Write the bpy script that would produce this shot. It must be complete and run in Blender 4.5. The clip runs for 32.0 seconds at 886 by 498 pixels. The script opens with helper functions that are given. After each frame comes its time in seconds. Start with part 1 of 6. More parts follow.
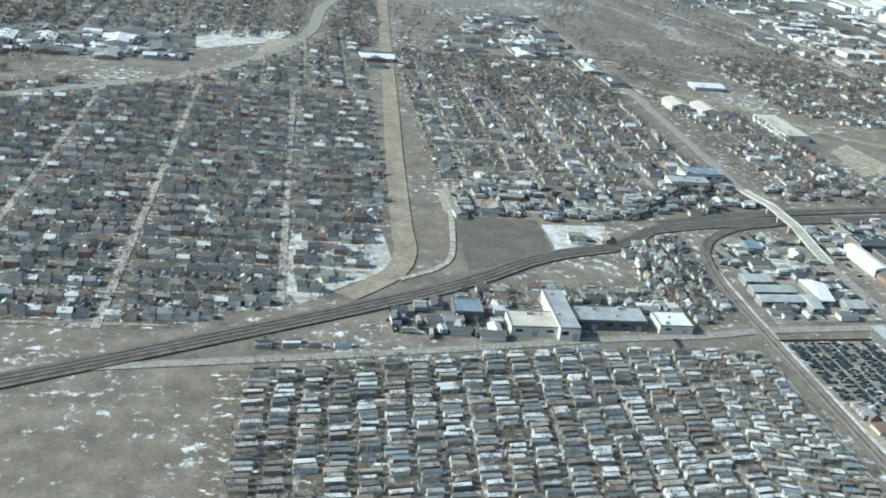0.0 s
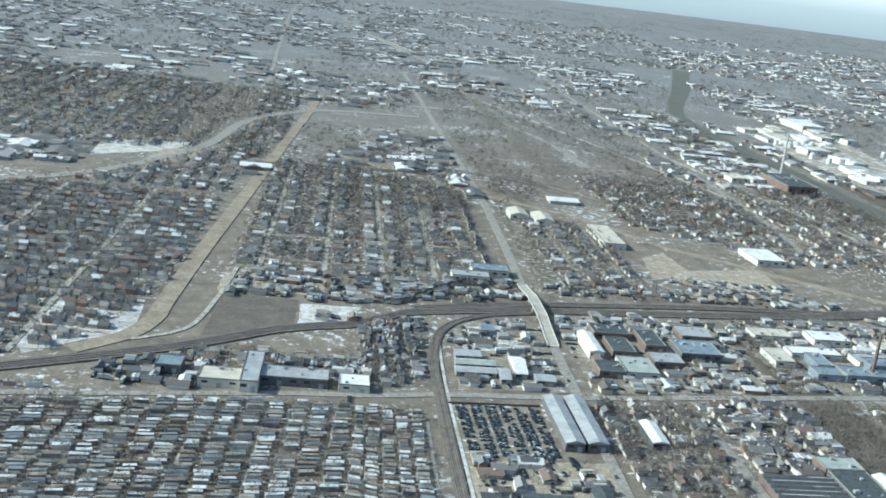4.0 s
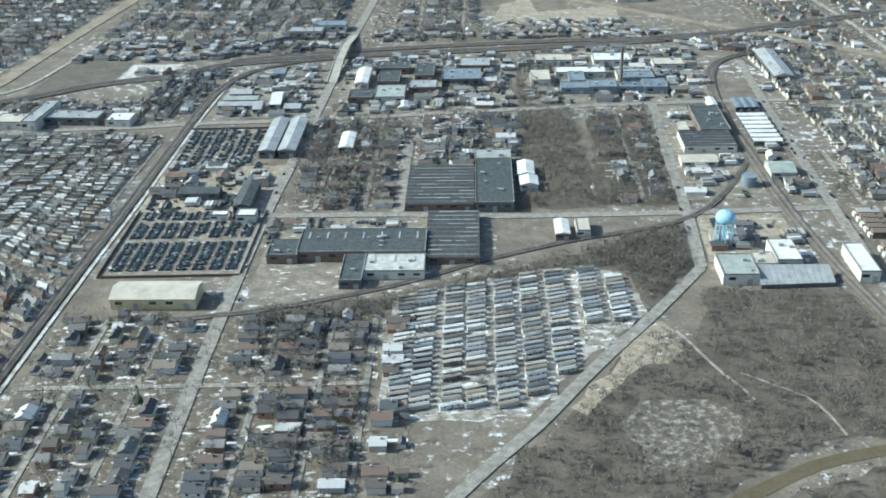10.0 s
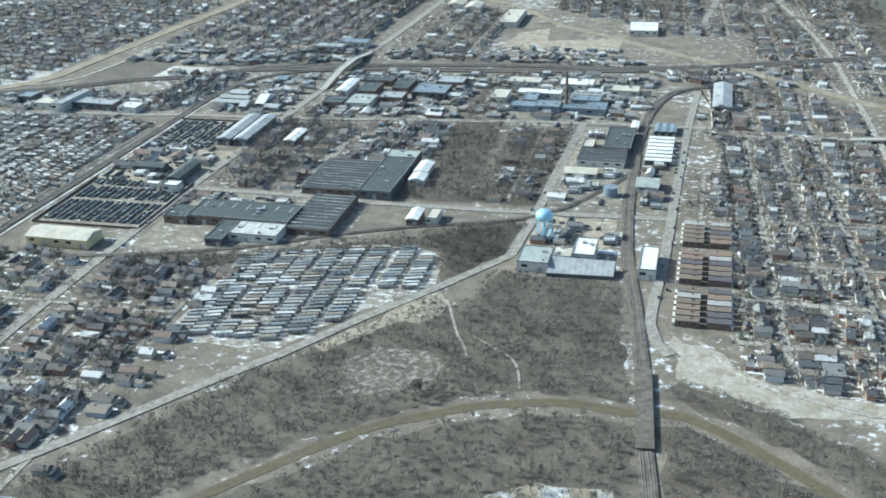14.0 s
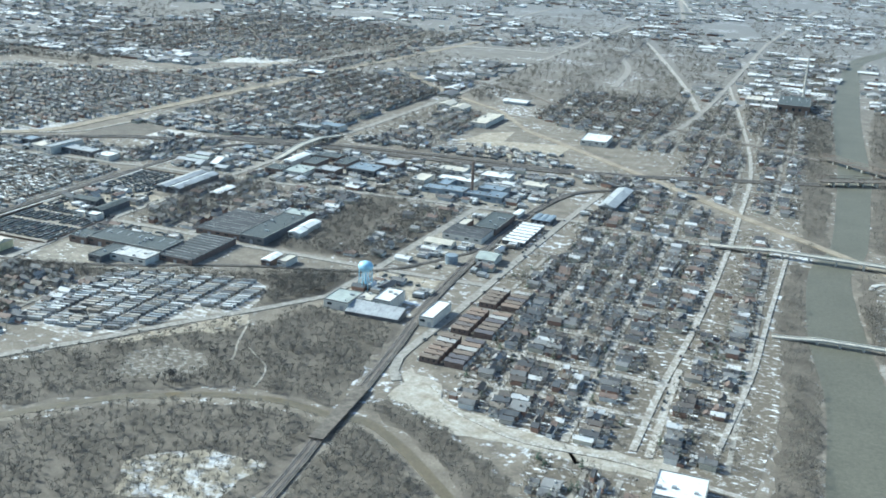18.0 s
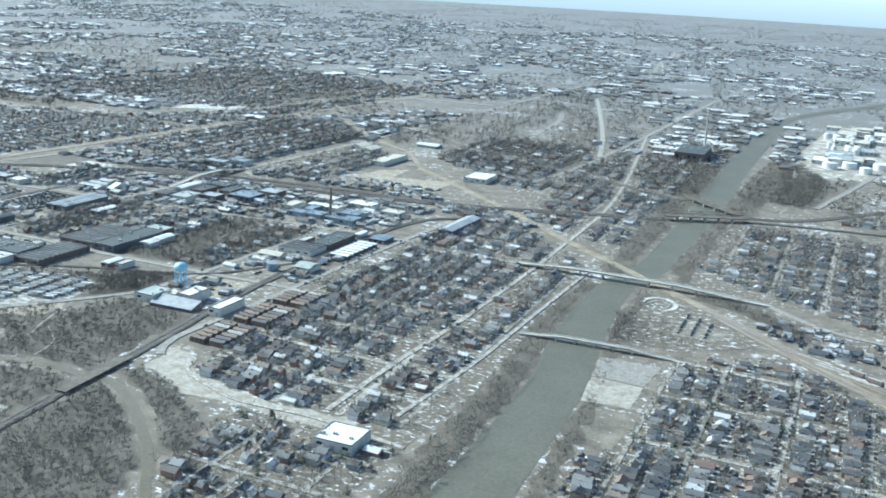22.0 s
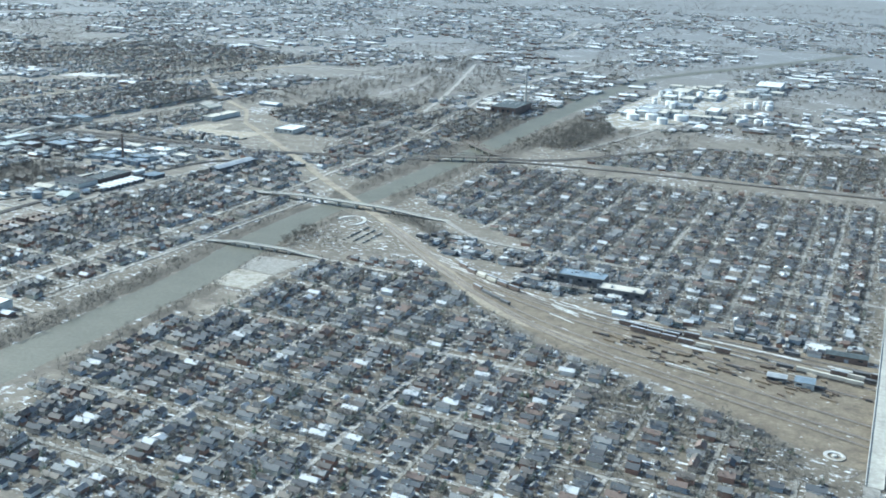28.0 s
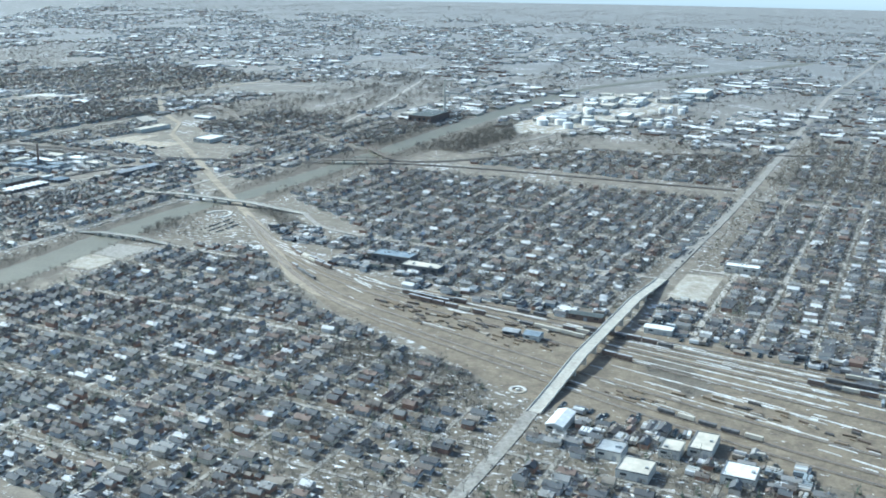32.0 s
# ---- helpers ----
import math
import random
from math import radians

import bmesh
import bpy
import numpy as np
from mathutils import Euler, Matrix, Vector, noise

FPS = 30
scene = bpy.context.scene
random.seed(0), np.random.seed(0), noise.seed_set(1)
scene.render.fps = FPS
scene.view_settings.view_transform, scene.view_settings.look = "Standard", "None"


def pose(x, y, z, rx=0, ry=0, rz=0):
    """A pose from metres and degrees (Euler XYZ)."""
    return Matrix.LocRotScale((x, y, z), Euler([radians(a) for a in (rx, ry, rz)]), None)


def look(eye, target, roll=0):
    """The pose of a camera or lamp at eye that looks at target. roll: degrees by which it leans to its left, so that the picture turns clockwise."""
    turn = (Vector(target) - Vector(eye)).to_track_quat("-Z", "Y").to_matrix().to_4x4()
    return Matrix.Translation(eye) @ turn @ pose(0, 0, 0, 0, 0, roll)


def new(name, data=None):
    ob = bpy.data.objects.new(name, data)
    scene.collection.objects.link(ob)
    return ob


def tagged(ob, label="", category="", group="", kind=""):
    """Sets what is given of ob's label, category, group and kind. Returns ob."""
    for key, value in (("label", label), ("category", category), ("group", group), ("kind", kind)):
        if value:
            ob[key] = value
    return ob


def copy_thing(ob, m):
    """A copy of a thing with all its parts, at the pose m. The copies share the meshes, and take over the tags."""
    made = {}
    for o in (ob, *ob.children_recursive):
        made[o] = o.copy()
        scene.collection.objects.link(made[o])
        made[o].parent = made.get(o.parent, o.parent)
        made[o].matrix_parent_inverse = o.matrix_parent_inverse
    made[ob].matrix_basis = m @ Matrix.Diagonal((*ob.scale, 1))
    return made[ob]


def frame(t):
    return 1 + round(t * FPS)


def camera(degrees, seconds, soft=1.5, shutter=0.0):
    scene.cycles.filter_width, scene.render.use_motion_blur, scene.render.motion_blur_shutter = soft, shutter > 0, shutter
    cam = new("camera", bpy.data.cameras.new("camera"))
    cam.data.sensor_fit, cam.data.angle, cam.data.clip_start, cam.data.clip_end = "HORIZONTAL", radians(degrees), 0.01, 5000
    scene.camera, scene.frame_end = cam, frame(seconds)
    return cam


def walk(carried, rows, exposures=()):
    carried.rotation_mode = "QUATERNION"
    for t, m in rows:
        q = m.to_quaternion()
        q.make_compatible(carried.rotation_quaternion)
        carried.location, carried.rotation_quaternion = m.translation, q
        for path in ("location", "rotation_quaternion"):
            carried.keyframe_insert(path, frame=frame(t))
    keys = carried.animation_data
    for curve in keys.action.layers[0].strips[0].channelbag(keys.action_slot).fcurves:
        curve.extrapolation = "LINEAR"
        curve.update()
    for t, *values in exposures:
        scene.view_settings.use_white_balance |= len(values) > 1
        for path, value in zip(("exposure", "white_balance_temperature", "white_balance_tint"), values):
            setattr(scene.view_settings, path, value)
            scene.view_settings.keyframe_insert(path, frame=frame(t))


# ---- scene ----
cam = camera(45.0, 32.0, soft=1.8)
PATH = [
    (0, (-12.323, -8.672, 161.977), (-11.893, -6.878, 161.205), 6.4),
    (0.5, (3.492, -18.707, 163.375), (3.879, -16.869, 162.689), 6.0),
    (1, (19.243, -28.751, 164.753), (19.567, -26.882, 164.121), 4.7),
    (1.5, (34.949, -38.704, 166.059), (35.276, -36.817, 165.481), 6.5),
    (2, (50.615, -48.491, 167.272), (50.931, -46.593, 166.729), 7.2),
    (2.5, (66.262, -58.022, 168.364), (66.582, -56.112, 167.864), 7.6),
    (4.5, (128.51, -95.124, 172.22), (128.788, -93.237, 171.619), 5.9),
    (5, (144.457, -103.978, 172.978), (144.681, -102.109, 172.302), 4.7),
    (5.5, (160.828, -112.436, 173.544), (160.994, -110.596, 172.778), 3.5),
    (6, (177.579, -120.594, 173.858), (177.701, -118.788, 173.007), 2.0),
    (6.5, (194.53, -128.473, 173.916), (194.634, -126.673, 173.051), 1.3),
    (7, (211.533, -136.066, 173.859), (211.587, -134.28, 172.962), -1.1),
    (7.5, (228.685, -143.457, 173.82), (228.716, -141.679, 172.906), -1.4),
    (8, (245.9, -150.744, 173.876), (245.931, -148.968, 172.957), 0.0),
    (8.5, (263.077, -157.897, 173.99), (263.098, -156.124, 173.065), 0.3),
    (9, (280.253, -164.888, 174.123), (280.249, -163.112, 173.205), 1.6),
    (9.5, (297.497, -171.736, 174.324), (297.45, -169.962, 173.401), 0.4),
    (10, (314.904, -178.396, 174.611), (314.846, -176.613, 173.707), -1.3),
    (10.5, (332.508, -185.097, 175.073), (332.383, -183.31, 174.184), -5.3),
    (11, (350.397, -191.751, 175.665), (350.213, -189.972, 174.769), -6.4),
    (11.5, (368.417, -198.203, 176.384), (368.152, -196.439, 175.478), -7.4),
    (12, (386.537, -204.417, 177.21), (386.316, -202.637, 176.326), -3.4),
    (12.5, (404.921, -210.518, 178.082), (404.678, -208.755, 177.17), -2.8),
    (13, (423.574, -216.306, 178.836), (423.306, -214.537, 177.941), -3.2),
    (13.5, (442.247, -221.532, 179.246), (441.886, -219.752, 178.408), -2.3),
    (15.5, (516.141, -239.73, 179.103), (515.61, -237.994, 178.264), -0.3),
    (16, (534.65, -243.559, 179.099), (534.107, -241.806, 178.305), 0.4),
    (16.5, (553.199, -246.845, 179.091), (552.65, -245.079, 178.33), 1.6),
    (17, (571.725, -249.768, 179.015), (571.067, -248.025, 178.289), 1.0),
    (17.5, (590.396, -252.43, 178.752), (589.714, -250.673, 178.083), 1.8),
    (18, (609.183, -254.905, 178.309), (608.485, -253.142, 177.673), 2.6),
    (18.5, (627.926, -257.232, 177.861), (627.205, -255.471, 177.246), 2.7),
    (19, (646.54, -259.42, 177.53), (645.821, -257.653, 176.93), 2.7),
    (19.5, (664.98, -261.396, 177.299), (664.243, -259.63, 176.72), 3.3),
    (20, (683.248, -263.192, 177.123), (682.471, -261.433, 176.573), 3.1),
    (20.5, (701.365, -264.829, 176.918), (700.57, -263.07, 176.392), 3.6),
    (21, (719.338, -266.349, 176.691), (718.518, -264.595, 176.19), 3.7),
    (21.5, (737.278, -267.861, 176.47), (736.461, -266.102, 175.981), 3.7),
    (22, (755.247, -269.423, 176.442), (754.446, -267.668, 175.917), 3.0),
    (22.5, (773.227, -271.08, 176.601), (772.45, -269.319, 176.058), 3.0),
    (23, (791.253, -272.879, 176.775), (790.477, -271.115, 176.241), 2.8),
    (23.5, (809.332, -274.735, 176.903), (808.569, -272.97, 176.354), 2.3),
    (24, (827.532, -276.598, 177.004), (826.737, -274.849, 176.448), 1.8),
    (24.5, (845.771, -278.503, 177.129), (844.959, -276.765, 176.566), 1.2),
    (25, (864.159, -280.387, 177.34), (863.354, -278.647, 176.771), 1.6),
    (25.5, (882.761, -282.321, 177.564), (881.952, -280.583, 176.995), 1.6),
    (27.5, (957.935, -290.088, 178.469), (957.067, -288.373, 177.918), 1.0),
    (28, (976.592, -291.818, 178.571), (975.762, -290.087, 178.011), 2.0),
    (28.5, (995.043, -293.372, 178.535), (994.156, -291.678, 177.948), 0.8),
    (29, (1013.484, -294.736, 178.465), (1012.618, -293.023, 177.903), 1.3),
    (29.5, (1031.907, -295.862, 178.439), (1031.028, -294.146, 177.908), 1.7),
    (30, (1050.301, -296.84, 178.44), (1049.409, -295.127, 177.92), 1.3),
    (30.5, (1068.694, -297.724, 178.466), (1067.81, -296.005, 177.951), 1.6),
    (31, (1087.172, -298.572, 178.542), (1086.276, -296.86, 178.027), 1.3),
    (31.5, (1105.782, -299.437, 178.65), (1104.862, -297.74, 178.128), 0.6),
    (32, (1124.47, -300.27, 178.802), (1123.571, -298.561, 178.278), 0.5),
]
EXPOSURES = [(0, 0.56, 5600, -6), (5, 0.58, 5560, -6), (9, 0.64, 5680, -6), (13, 0.72, 5600, -6), (18, 0.93, 5450, -6), (24, 0.93, 5250, -6), (32, 0.95, 5250, -6)]
walk(cam, [(t, look(eye, target, roll)) for t, eye, target, roll in PATH], EXPOSURES)

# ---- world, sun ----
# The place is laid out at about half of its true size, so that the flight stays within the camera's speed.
SUN_FROM = Vector((-0.83, 0.06, 0.55)).normalized()
world = bpy.data.worlds.new("world")
scene.world = world
world.use_nodes = True
wn = world.node_tree.nodes
sky = wn.new("ShaderNodeTexSky")
sky.sky_type = "NISHITA"
sky.sun_disc = False
sky.sun_elevation = math.asin(SUN_FROM.z)
sky.sun_rotation = math.atan2(SUN_FROM.x, SUN_FROM.y)
sky.air_density, sky.dust_density, sky.ozone_density = 1.0, 2.5, 1.0
wn["Background"].inputs[1].default_value = 0.11
world.node_tree.links.new(sky.outputs[0], wn["Background"].inputs[0])
sun = new("sun", bpy.data.lights.new("sun", "SUN"))
sun.data.energy, sun.data.angle, sun.data.color = 3.9, radians(0.6), (1.0, 0.95, 0.86)
sun.matrix_basis = look(SUN_FROM * 800, (0, 0, 0))

# the hazy distance, painted as a plain pale glowing ring far behind the town
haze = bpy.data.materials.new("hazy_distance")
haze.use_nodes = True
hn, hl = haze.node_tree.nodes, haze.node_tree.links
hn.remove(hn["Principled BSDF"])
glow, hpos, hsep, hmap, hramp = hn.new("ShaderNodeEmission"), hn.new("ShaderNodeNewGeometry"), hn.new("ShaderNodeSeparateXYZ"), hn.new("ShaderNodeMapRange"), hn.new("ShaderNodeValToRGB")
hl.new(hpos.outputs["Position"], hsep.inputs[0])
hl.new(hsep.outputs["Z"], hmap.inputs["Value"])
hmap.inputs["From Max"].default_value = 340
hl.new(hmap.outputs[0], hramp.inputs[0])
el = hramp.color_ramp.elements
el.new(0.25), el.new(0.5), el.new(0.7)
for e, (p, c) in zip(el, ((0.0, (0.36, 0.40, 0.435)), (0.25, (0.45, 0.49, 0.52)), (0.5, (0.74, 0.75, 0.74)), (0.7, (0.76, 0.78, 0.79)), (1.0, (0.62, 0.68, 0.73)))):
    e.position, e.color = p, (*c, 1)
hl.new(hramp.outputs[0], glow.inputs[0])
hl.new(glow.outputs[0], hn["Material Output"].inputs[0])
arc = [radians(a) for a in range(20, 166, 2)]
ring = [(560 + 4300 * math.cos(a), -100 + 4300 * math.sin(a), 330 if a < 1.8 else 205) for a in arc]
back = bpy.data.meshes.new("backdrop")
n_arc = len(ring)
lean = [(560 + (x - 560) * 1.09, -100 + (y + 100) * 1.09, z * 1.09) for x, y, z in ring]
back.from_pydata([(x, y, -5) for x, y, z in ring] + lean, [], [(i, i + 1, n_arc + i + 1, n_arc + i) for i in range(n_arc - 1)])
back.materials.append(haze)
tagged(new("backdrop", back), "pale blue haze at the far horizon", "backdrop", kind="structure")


# ---- materials ----
def material(name, rough=0.85, metal=0.0):
    m = bpy.data.materials.new(name)
    m.use_nodes = True
    b = m.node_tree.nodes["Principled BSDF"]
    b.inputs["Roughness"].default_value = rough
    b.inputs["Metallic"].default_value = metal
    return m, m.node_tree.nodes, m.node_tree.links, b


def ramp(nodes, stops, kind="LINEAR"):
    r = nodes.new("ShaderNodeValToRGB")
    r.color_ramp.interpolation = kind
    e = r.color_ramp.elements
    while len(e) < len(stops):
        e.new(0.5)
    for el, (p, c) in zip(e, stops):
        el.position, el.color = p, (*c, 1)
    return r


def noise_node(nodes, links, scale, detail=4.0, rough=0.6, stretch=None):
    n = nodes.new("ShaderNodeTexNoise")
    n.inputs["Scale"].default_value, n.inputs["Detail"].default_value, n.inputs["Roughness"].default_value = scale, detail, rough
    g = nodes.new("ShaderNodeNewGeometry")
    if stretch:
        mp = nodes.new("ShaderNodeMapping")
        mp.inputs["Scale"].default_value = stretch
        links.new(g.outputs["Position"], mp.inputs[0])
        links.new(mp.outputs[0], n.inputs["Vector"])
    else:
        links.new(g.outputs["Position"], n.inputs["Vector"])
    return n


def mix(nodes, links, fac, a, b, blend="MIX"):
    m = nodes.new("ShaderNodeMix")
    m.data_type, m.blend_type = "RGBA", blend
    for sock, v in ((m.inputs["Factor"], fac), (m.inputs[6], a), (m.inputs[7], b)):
        if isinstance(v, (int, float)):
            sock.default_value = v
        elif isinstance(v, tuple):
            sock.default_value = (*v, 1)
        else:
            links.new(v, sock)
    return m.outputs[2]


def plain(name, colour, rough=0.8, metal=0.0, grain=2.0, spread=0.35, patch=0.15):
    """A surface with variation at two scales round one base colour."""
    m, n, l, b = material(name, rough, metal)
    lo, hi = tuple(c * (1 - spread) for c in colour), tuple(min(1, c * (1 + spread)) for c in colour)
    fine = noise_node(n, l, grain, 5)
    wide = noise_node(n, l, patch, 3)
    r1, r2 = ramp(n, [(0.3, lo), (0.7, hi)]), ramp(n, [(0.35, (0.8, 0.8, 0.8)), (0.65, (1, 1, 1))])
    l.new(fine.outputs[0], r1.inputs[0])
    l.new(wide.outputs[0], r2.inputs[0])
    l.new(mix(n, l, 1.0, r1.outputs[0], r2.outputs[0], "MULTIPLY"), b.inputs["Base Color"])
    return m


def assorted(name, stops, rough=0.8, island=True, grain=3.0, metal=0.0):
    """One of several colours for each piece, with some grain over it."""
    m, n, l, b = material(name, rough, metal)
    if island:
        rnd = n.new("ShaderNodeNewGeometry").outputs["Random Per Island"]
    else:
        rnd = n.new("ShaderNodeObjectInfo").outputs["Random"]
    r = ramp(n, stops, "CONSTANT")
    l.new(rnd, r.inputs[0])
    fine = noise_node(n, l, grain, 4)
    r2 = ramp(n, [(0.3, (0.72, 0.72, 0.72)), (0.7, (1, 1, 1))])
    l.new(fine.outputs[0], r2.inputs[0])
    l.new(mix(n, l, 1.0, r.outputs[0], r2.outputs[0], "MULTIPLY"), b.inputs["Base Color"])
    return m


def ground_material():
    m, n, l, b = material("winter_ground", 0.95)
    wide = noise_node(n, l, 0.012, 5, 0.6)
    mid = noise_node(n, l, 0.09, 5, 0.65, (1, 1, 1))
    fine = noise_node(n, l, 0.9, 4, 0.7)
    grass = ramp(n, [(0.3, (0.115, 0.098, 0.080)), (0.55, (0.20, 0.172, 0.138)), (0.75, (0.30, 0.265, 0.22))])
    l.new(mid.outputs[0], grass.inputs[0])
    # far woods grey, its brown drained to put distance haze into the colour
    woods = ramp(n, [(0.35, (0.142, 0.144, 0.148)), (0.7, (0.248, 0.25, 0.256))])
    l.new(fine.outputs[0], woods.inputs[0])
    f1 = ramp(n, [(0.45, (0, 0, 0)), (0.58, (1, 1, 1))])
    l.new(wide.outputs[0], f1.inputs[0])
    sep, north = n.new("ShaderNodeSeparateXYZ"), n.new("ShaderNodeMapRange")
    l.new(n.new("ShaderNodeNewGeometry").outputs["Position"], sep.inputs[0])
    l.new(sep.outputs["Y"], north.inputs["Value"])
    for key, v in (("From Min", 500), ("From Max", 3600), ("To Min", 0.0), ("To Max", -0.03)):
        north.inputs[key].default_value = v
    # mask of the painted haze: the grey takes over between y 600 and 1500
    wooded, far_haze = n.new("ShaderNodeMapRange"), n.new("ShaderNodeMath")
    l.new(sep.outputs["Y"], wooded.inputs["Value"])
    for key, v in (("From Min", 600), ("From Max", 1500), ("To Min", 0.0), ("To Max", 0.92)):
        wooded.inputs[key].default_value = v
    far_haze.operation = "MAXIMUM"
    l.new(wooded.outputs[0], far_haze.inputs[0])
    l.new(wooded.outputs[0], far_haze.inputs[1])
    base = mix(n, l, far_haze.outputs[0], grass.outputs[0], woods.outputs[0])
    gr = ramp(n, [(0.25, (0.6, 0.6, 0.6)), (0.75, (1.15, 1.15, 1.15))])
    l.new(fine.outputs[0], gr.inputs[0])
    base = mix(n, l, 1.0, base, gr.outputs[0], "MULTIPLY")
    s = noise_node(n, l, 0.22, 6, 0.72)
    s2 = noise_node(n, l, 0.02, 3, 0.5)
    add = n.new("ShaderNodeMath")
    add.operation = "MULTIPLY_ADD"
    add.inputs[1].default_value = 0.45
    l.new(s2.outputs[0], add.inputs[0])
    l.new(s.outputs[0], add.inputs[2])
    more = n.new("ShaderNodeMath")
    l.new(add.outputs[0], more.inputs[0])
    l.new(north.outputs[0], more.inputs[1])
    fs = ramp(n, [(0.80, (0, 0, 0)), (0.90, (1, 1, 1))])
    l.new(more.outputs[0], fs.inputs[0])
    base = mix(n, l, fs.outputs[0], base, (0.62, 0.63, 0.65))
    l.new(base, b.inputs["Base Color"])
    return m


def patchy(name, a, c, scale, low, high, rough=0.9, flecks=0.0, fleck=(0.66, 0.66, 0.66)):
    """Ground of two kinds that lie in patches, worn at a finer scale; flecks: how much old snow lies on it."""
    m, n, l, b = material(name, rough)
    s = noise_node(n, l, scale, 6, 0.7)
    f = ramp(n, [(low, (0, 0, 0)), (high, (1, 1, 1))])
    l.new(s.outputs[0], f.inputs[0])
    worn = noise_node(n, l, 0.55, 3, 0.6)
    wr = ramp(n, [(0.3, (0.78, 0.77, 0.75)), (0.7, (1.12, 1.12, 1.12))])
    l.new(worn.outputs[0], wr.inputs[0])
    fine = noise_node(n, l, 1.6, 4, 0.7)
    gr = ramp(n, [(0.25, (0.65, 0.65, 0.65)), (0.75, (1.1, 1.1, 1.1))])
    l.new(fine.outputs[0], gr.inputs[0])
    base = mix(n, l, 1.0, mix(n, l, f.outputs[0], a, c), gr.outputs[0], "MULTIPLY")
    base = mix(n, l, 1.0, base, wr.outputs[0], "MULTIPLY")
    if flecks:
        sn = noise_node(n, l, 0.28, 5, 0.62, (0.7, 1.6, 1))
        fr = ramp(n, [(0.72 - flecks, (0, 0, 0)), (0.77 - flecks, (1, 1, 1))])
        l.new(sn.outputs[0], fr.inputs[0])
        base = mix(n, l, fr.outputs[0], base, fleck)
    l.new(base, b.inputs["Base Color"])
    return m


SNOW = (0.74, 0.75, 0.77)
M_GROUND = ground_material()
M_ROAD = patchy("salted_asphalt", (0.235, 0.215, 0.19), (0.38, 0.36, 0.33), 0.35, 0.36, 0.68)
M_STREET = patchy("street_with_slush", (0.29, 0.26, 0.22), (0.52, 0.50, 0.47), 0.4, 0.42, 0.62)
M_LAWN = patchy("winter_lawns", (0.155, 0.13, 0.10), (0.50, 0.49, 0.47), 0.34, 0.54, 0.66, flecks=0.13, fleck=(0.72, 0.72, 0.73))
M_DIRT = patchy("tan_dirt", (0.28, 0.235, 0.175), (0.46, 0.41, 0.335), 0.2, 0.38, 0.66, flecks=0.10)
M_STRIP = patchy("cleared_strip", (0.23, 0.19, 0.14), (0.37, 0.32, 0.25), 0.09, 0.36, 0.64)
M_YARD = patchy("rail_yard_dirt", (0.135, 0.108, 0.08), (0.25, 0.205, 0.15), 0.13, 0.36, 0.66, flecks=0.07)
M_BALLAST = patchy("dark_ballast", (0.11, 0.095, 0.08), (0.19, 0.165, 0.14), 0.3, 0.4, 0.6)
M_LOT = patchy("gravel_lot", (0.185, 0.165, 0.135), (0.36, 0.32, 0.265), 0.16, 0.40, 0.68, flecks=0.12)
M_SNOW = patchy("thin_snow", (0.38, 0.345, 0.29), (0.64, 0.64, 0.64), 0.16, 0.40, 0.58)
M_PALE = patchy("pale_dry_grass_and_snow", (0.31, 0.275, 0.22), (0.46, 0.43, 0.385), 0.14, 0.40, 0.62)
M_DARK = patchy("ploughed_dark_field", (0.115, 0.10, 0.085), (0.17, 0.15, 0.125), 0.1, 0.4, 0.65)
M_FOREST = patchy("leaf_litter", (0.088, 0.074, 0.058), (0.175, 0.15, 0.122), 0.07, 0.36, 0.66)
M_GLADE = patchy("snow_dusted_litter", (0.13, 0.11, 0.086), (0.44, 0.42, 0.39), 0.45, 0.48, 0.68)
M_FIELD = patchy("snowy_field", (0.30, 0.26, 0.20), (0.62, 0.62, 0.63), 0.11, 0.48, 0.6)
M_RIVER = patchy("muddy_river", (0.118, 0.110, 0.080), (0.155, 0.145, 0.108), 0.03, 0.35, 0.65, 0.55)
M_CREEK = patchy("brown_creek", (0.13, 0.105, 0.06), (0.17, 0.135, 0.08), 0.05, 0.35, 0.65, 0.3)
M_LANE = patchy("grey_lane", (0.23, 0.21, 0.18), (0.40, 0.375, 0.34), 0.3, 0.40, 0.64, flecks=0.10)
M_YARD_BED = patchy("worn_yard_ballast", (0.145, 0.12, 0.095), (0.25, 0.21, 0.165), 0.25, 0.4, 0.62)
M_PARK = patchy("slushy_park_ground", (0.22, 0.185, 0.145), (0.52, 0.50, 0.47), 0.22, 0.42, 0.62, flecks=0.17)
M_DRIVE = assorted("driveways_and_snow", [(0.0, (0.76, 0.76, 0.77)), (0.45, (0.47, 0.44, 0.40)), (0.78, (0.30, 0.27, 0.235))], 0.9)
M_CONCRETE = plain("concrete", (0.50, 0.48, 0.44), 0.85, grain=1.0, spread=0.15)
M_RIDGE = patchy("old_snow", (0.52, 0.50, 0.46), (0.72, 0.72, 0.72), 0.4, 0.35, 0.6)
M_DECK = plain("pale_concrete_deck", (0.40, 0.375, 0.33), 0.85, grain=0.6, spread=0.15)
M_STEEL = plain("rusty_steel", (0.16, 0.12, 0.10), 0.6, 0.3)
M_TRACK = plain("worn_track", (0.30, 0.27, 0.25), 0.7, 0.2)
ROOFS = [(0.0, (0.085, 0.085, 0.092)), (0.18, (0.135, 0.118, 0.108)), (0.36, (0.18, 0.178, 0.178)), (0.52, (0.20, 0.145, 0.12)),
         (0.60, (0.27, 0.265, 0.26)), (0.72, (0.62, 0.615, 0.61)), (0.80, (0.105, 0.11, 0.12)), (0.93, (0.25, 0.215, 0.18))]
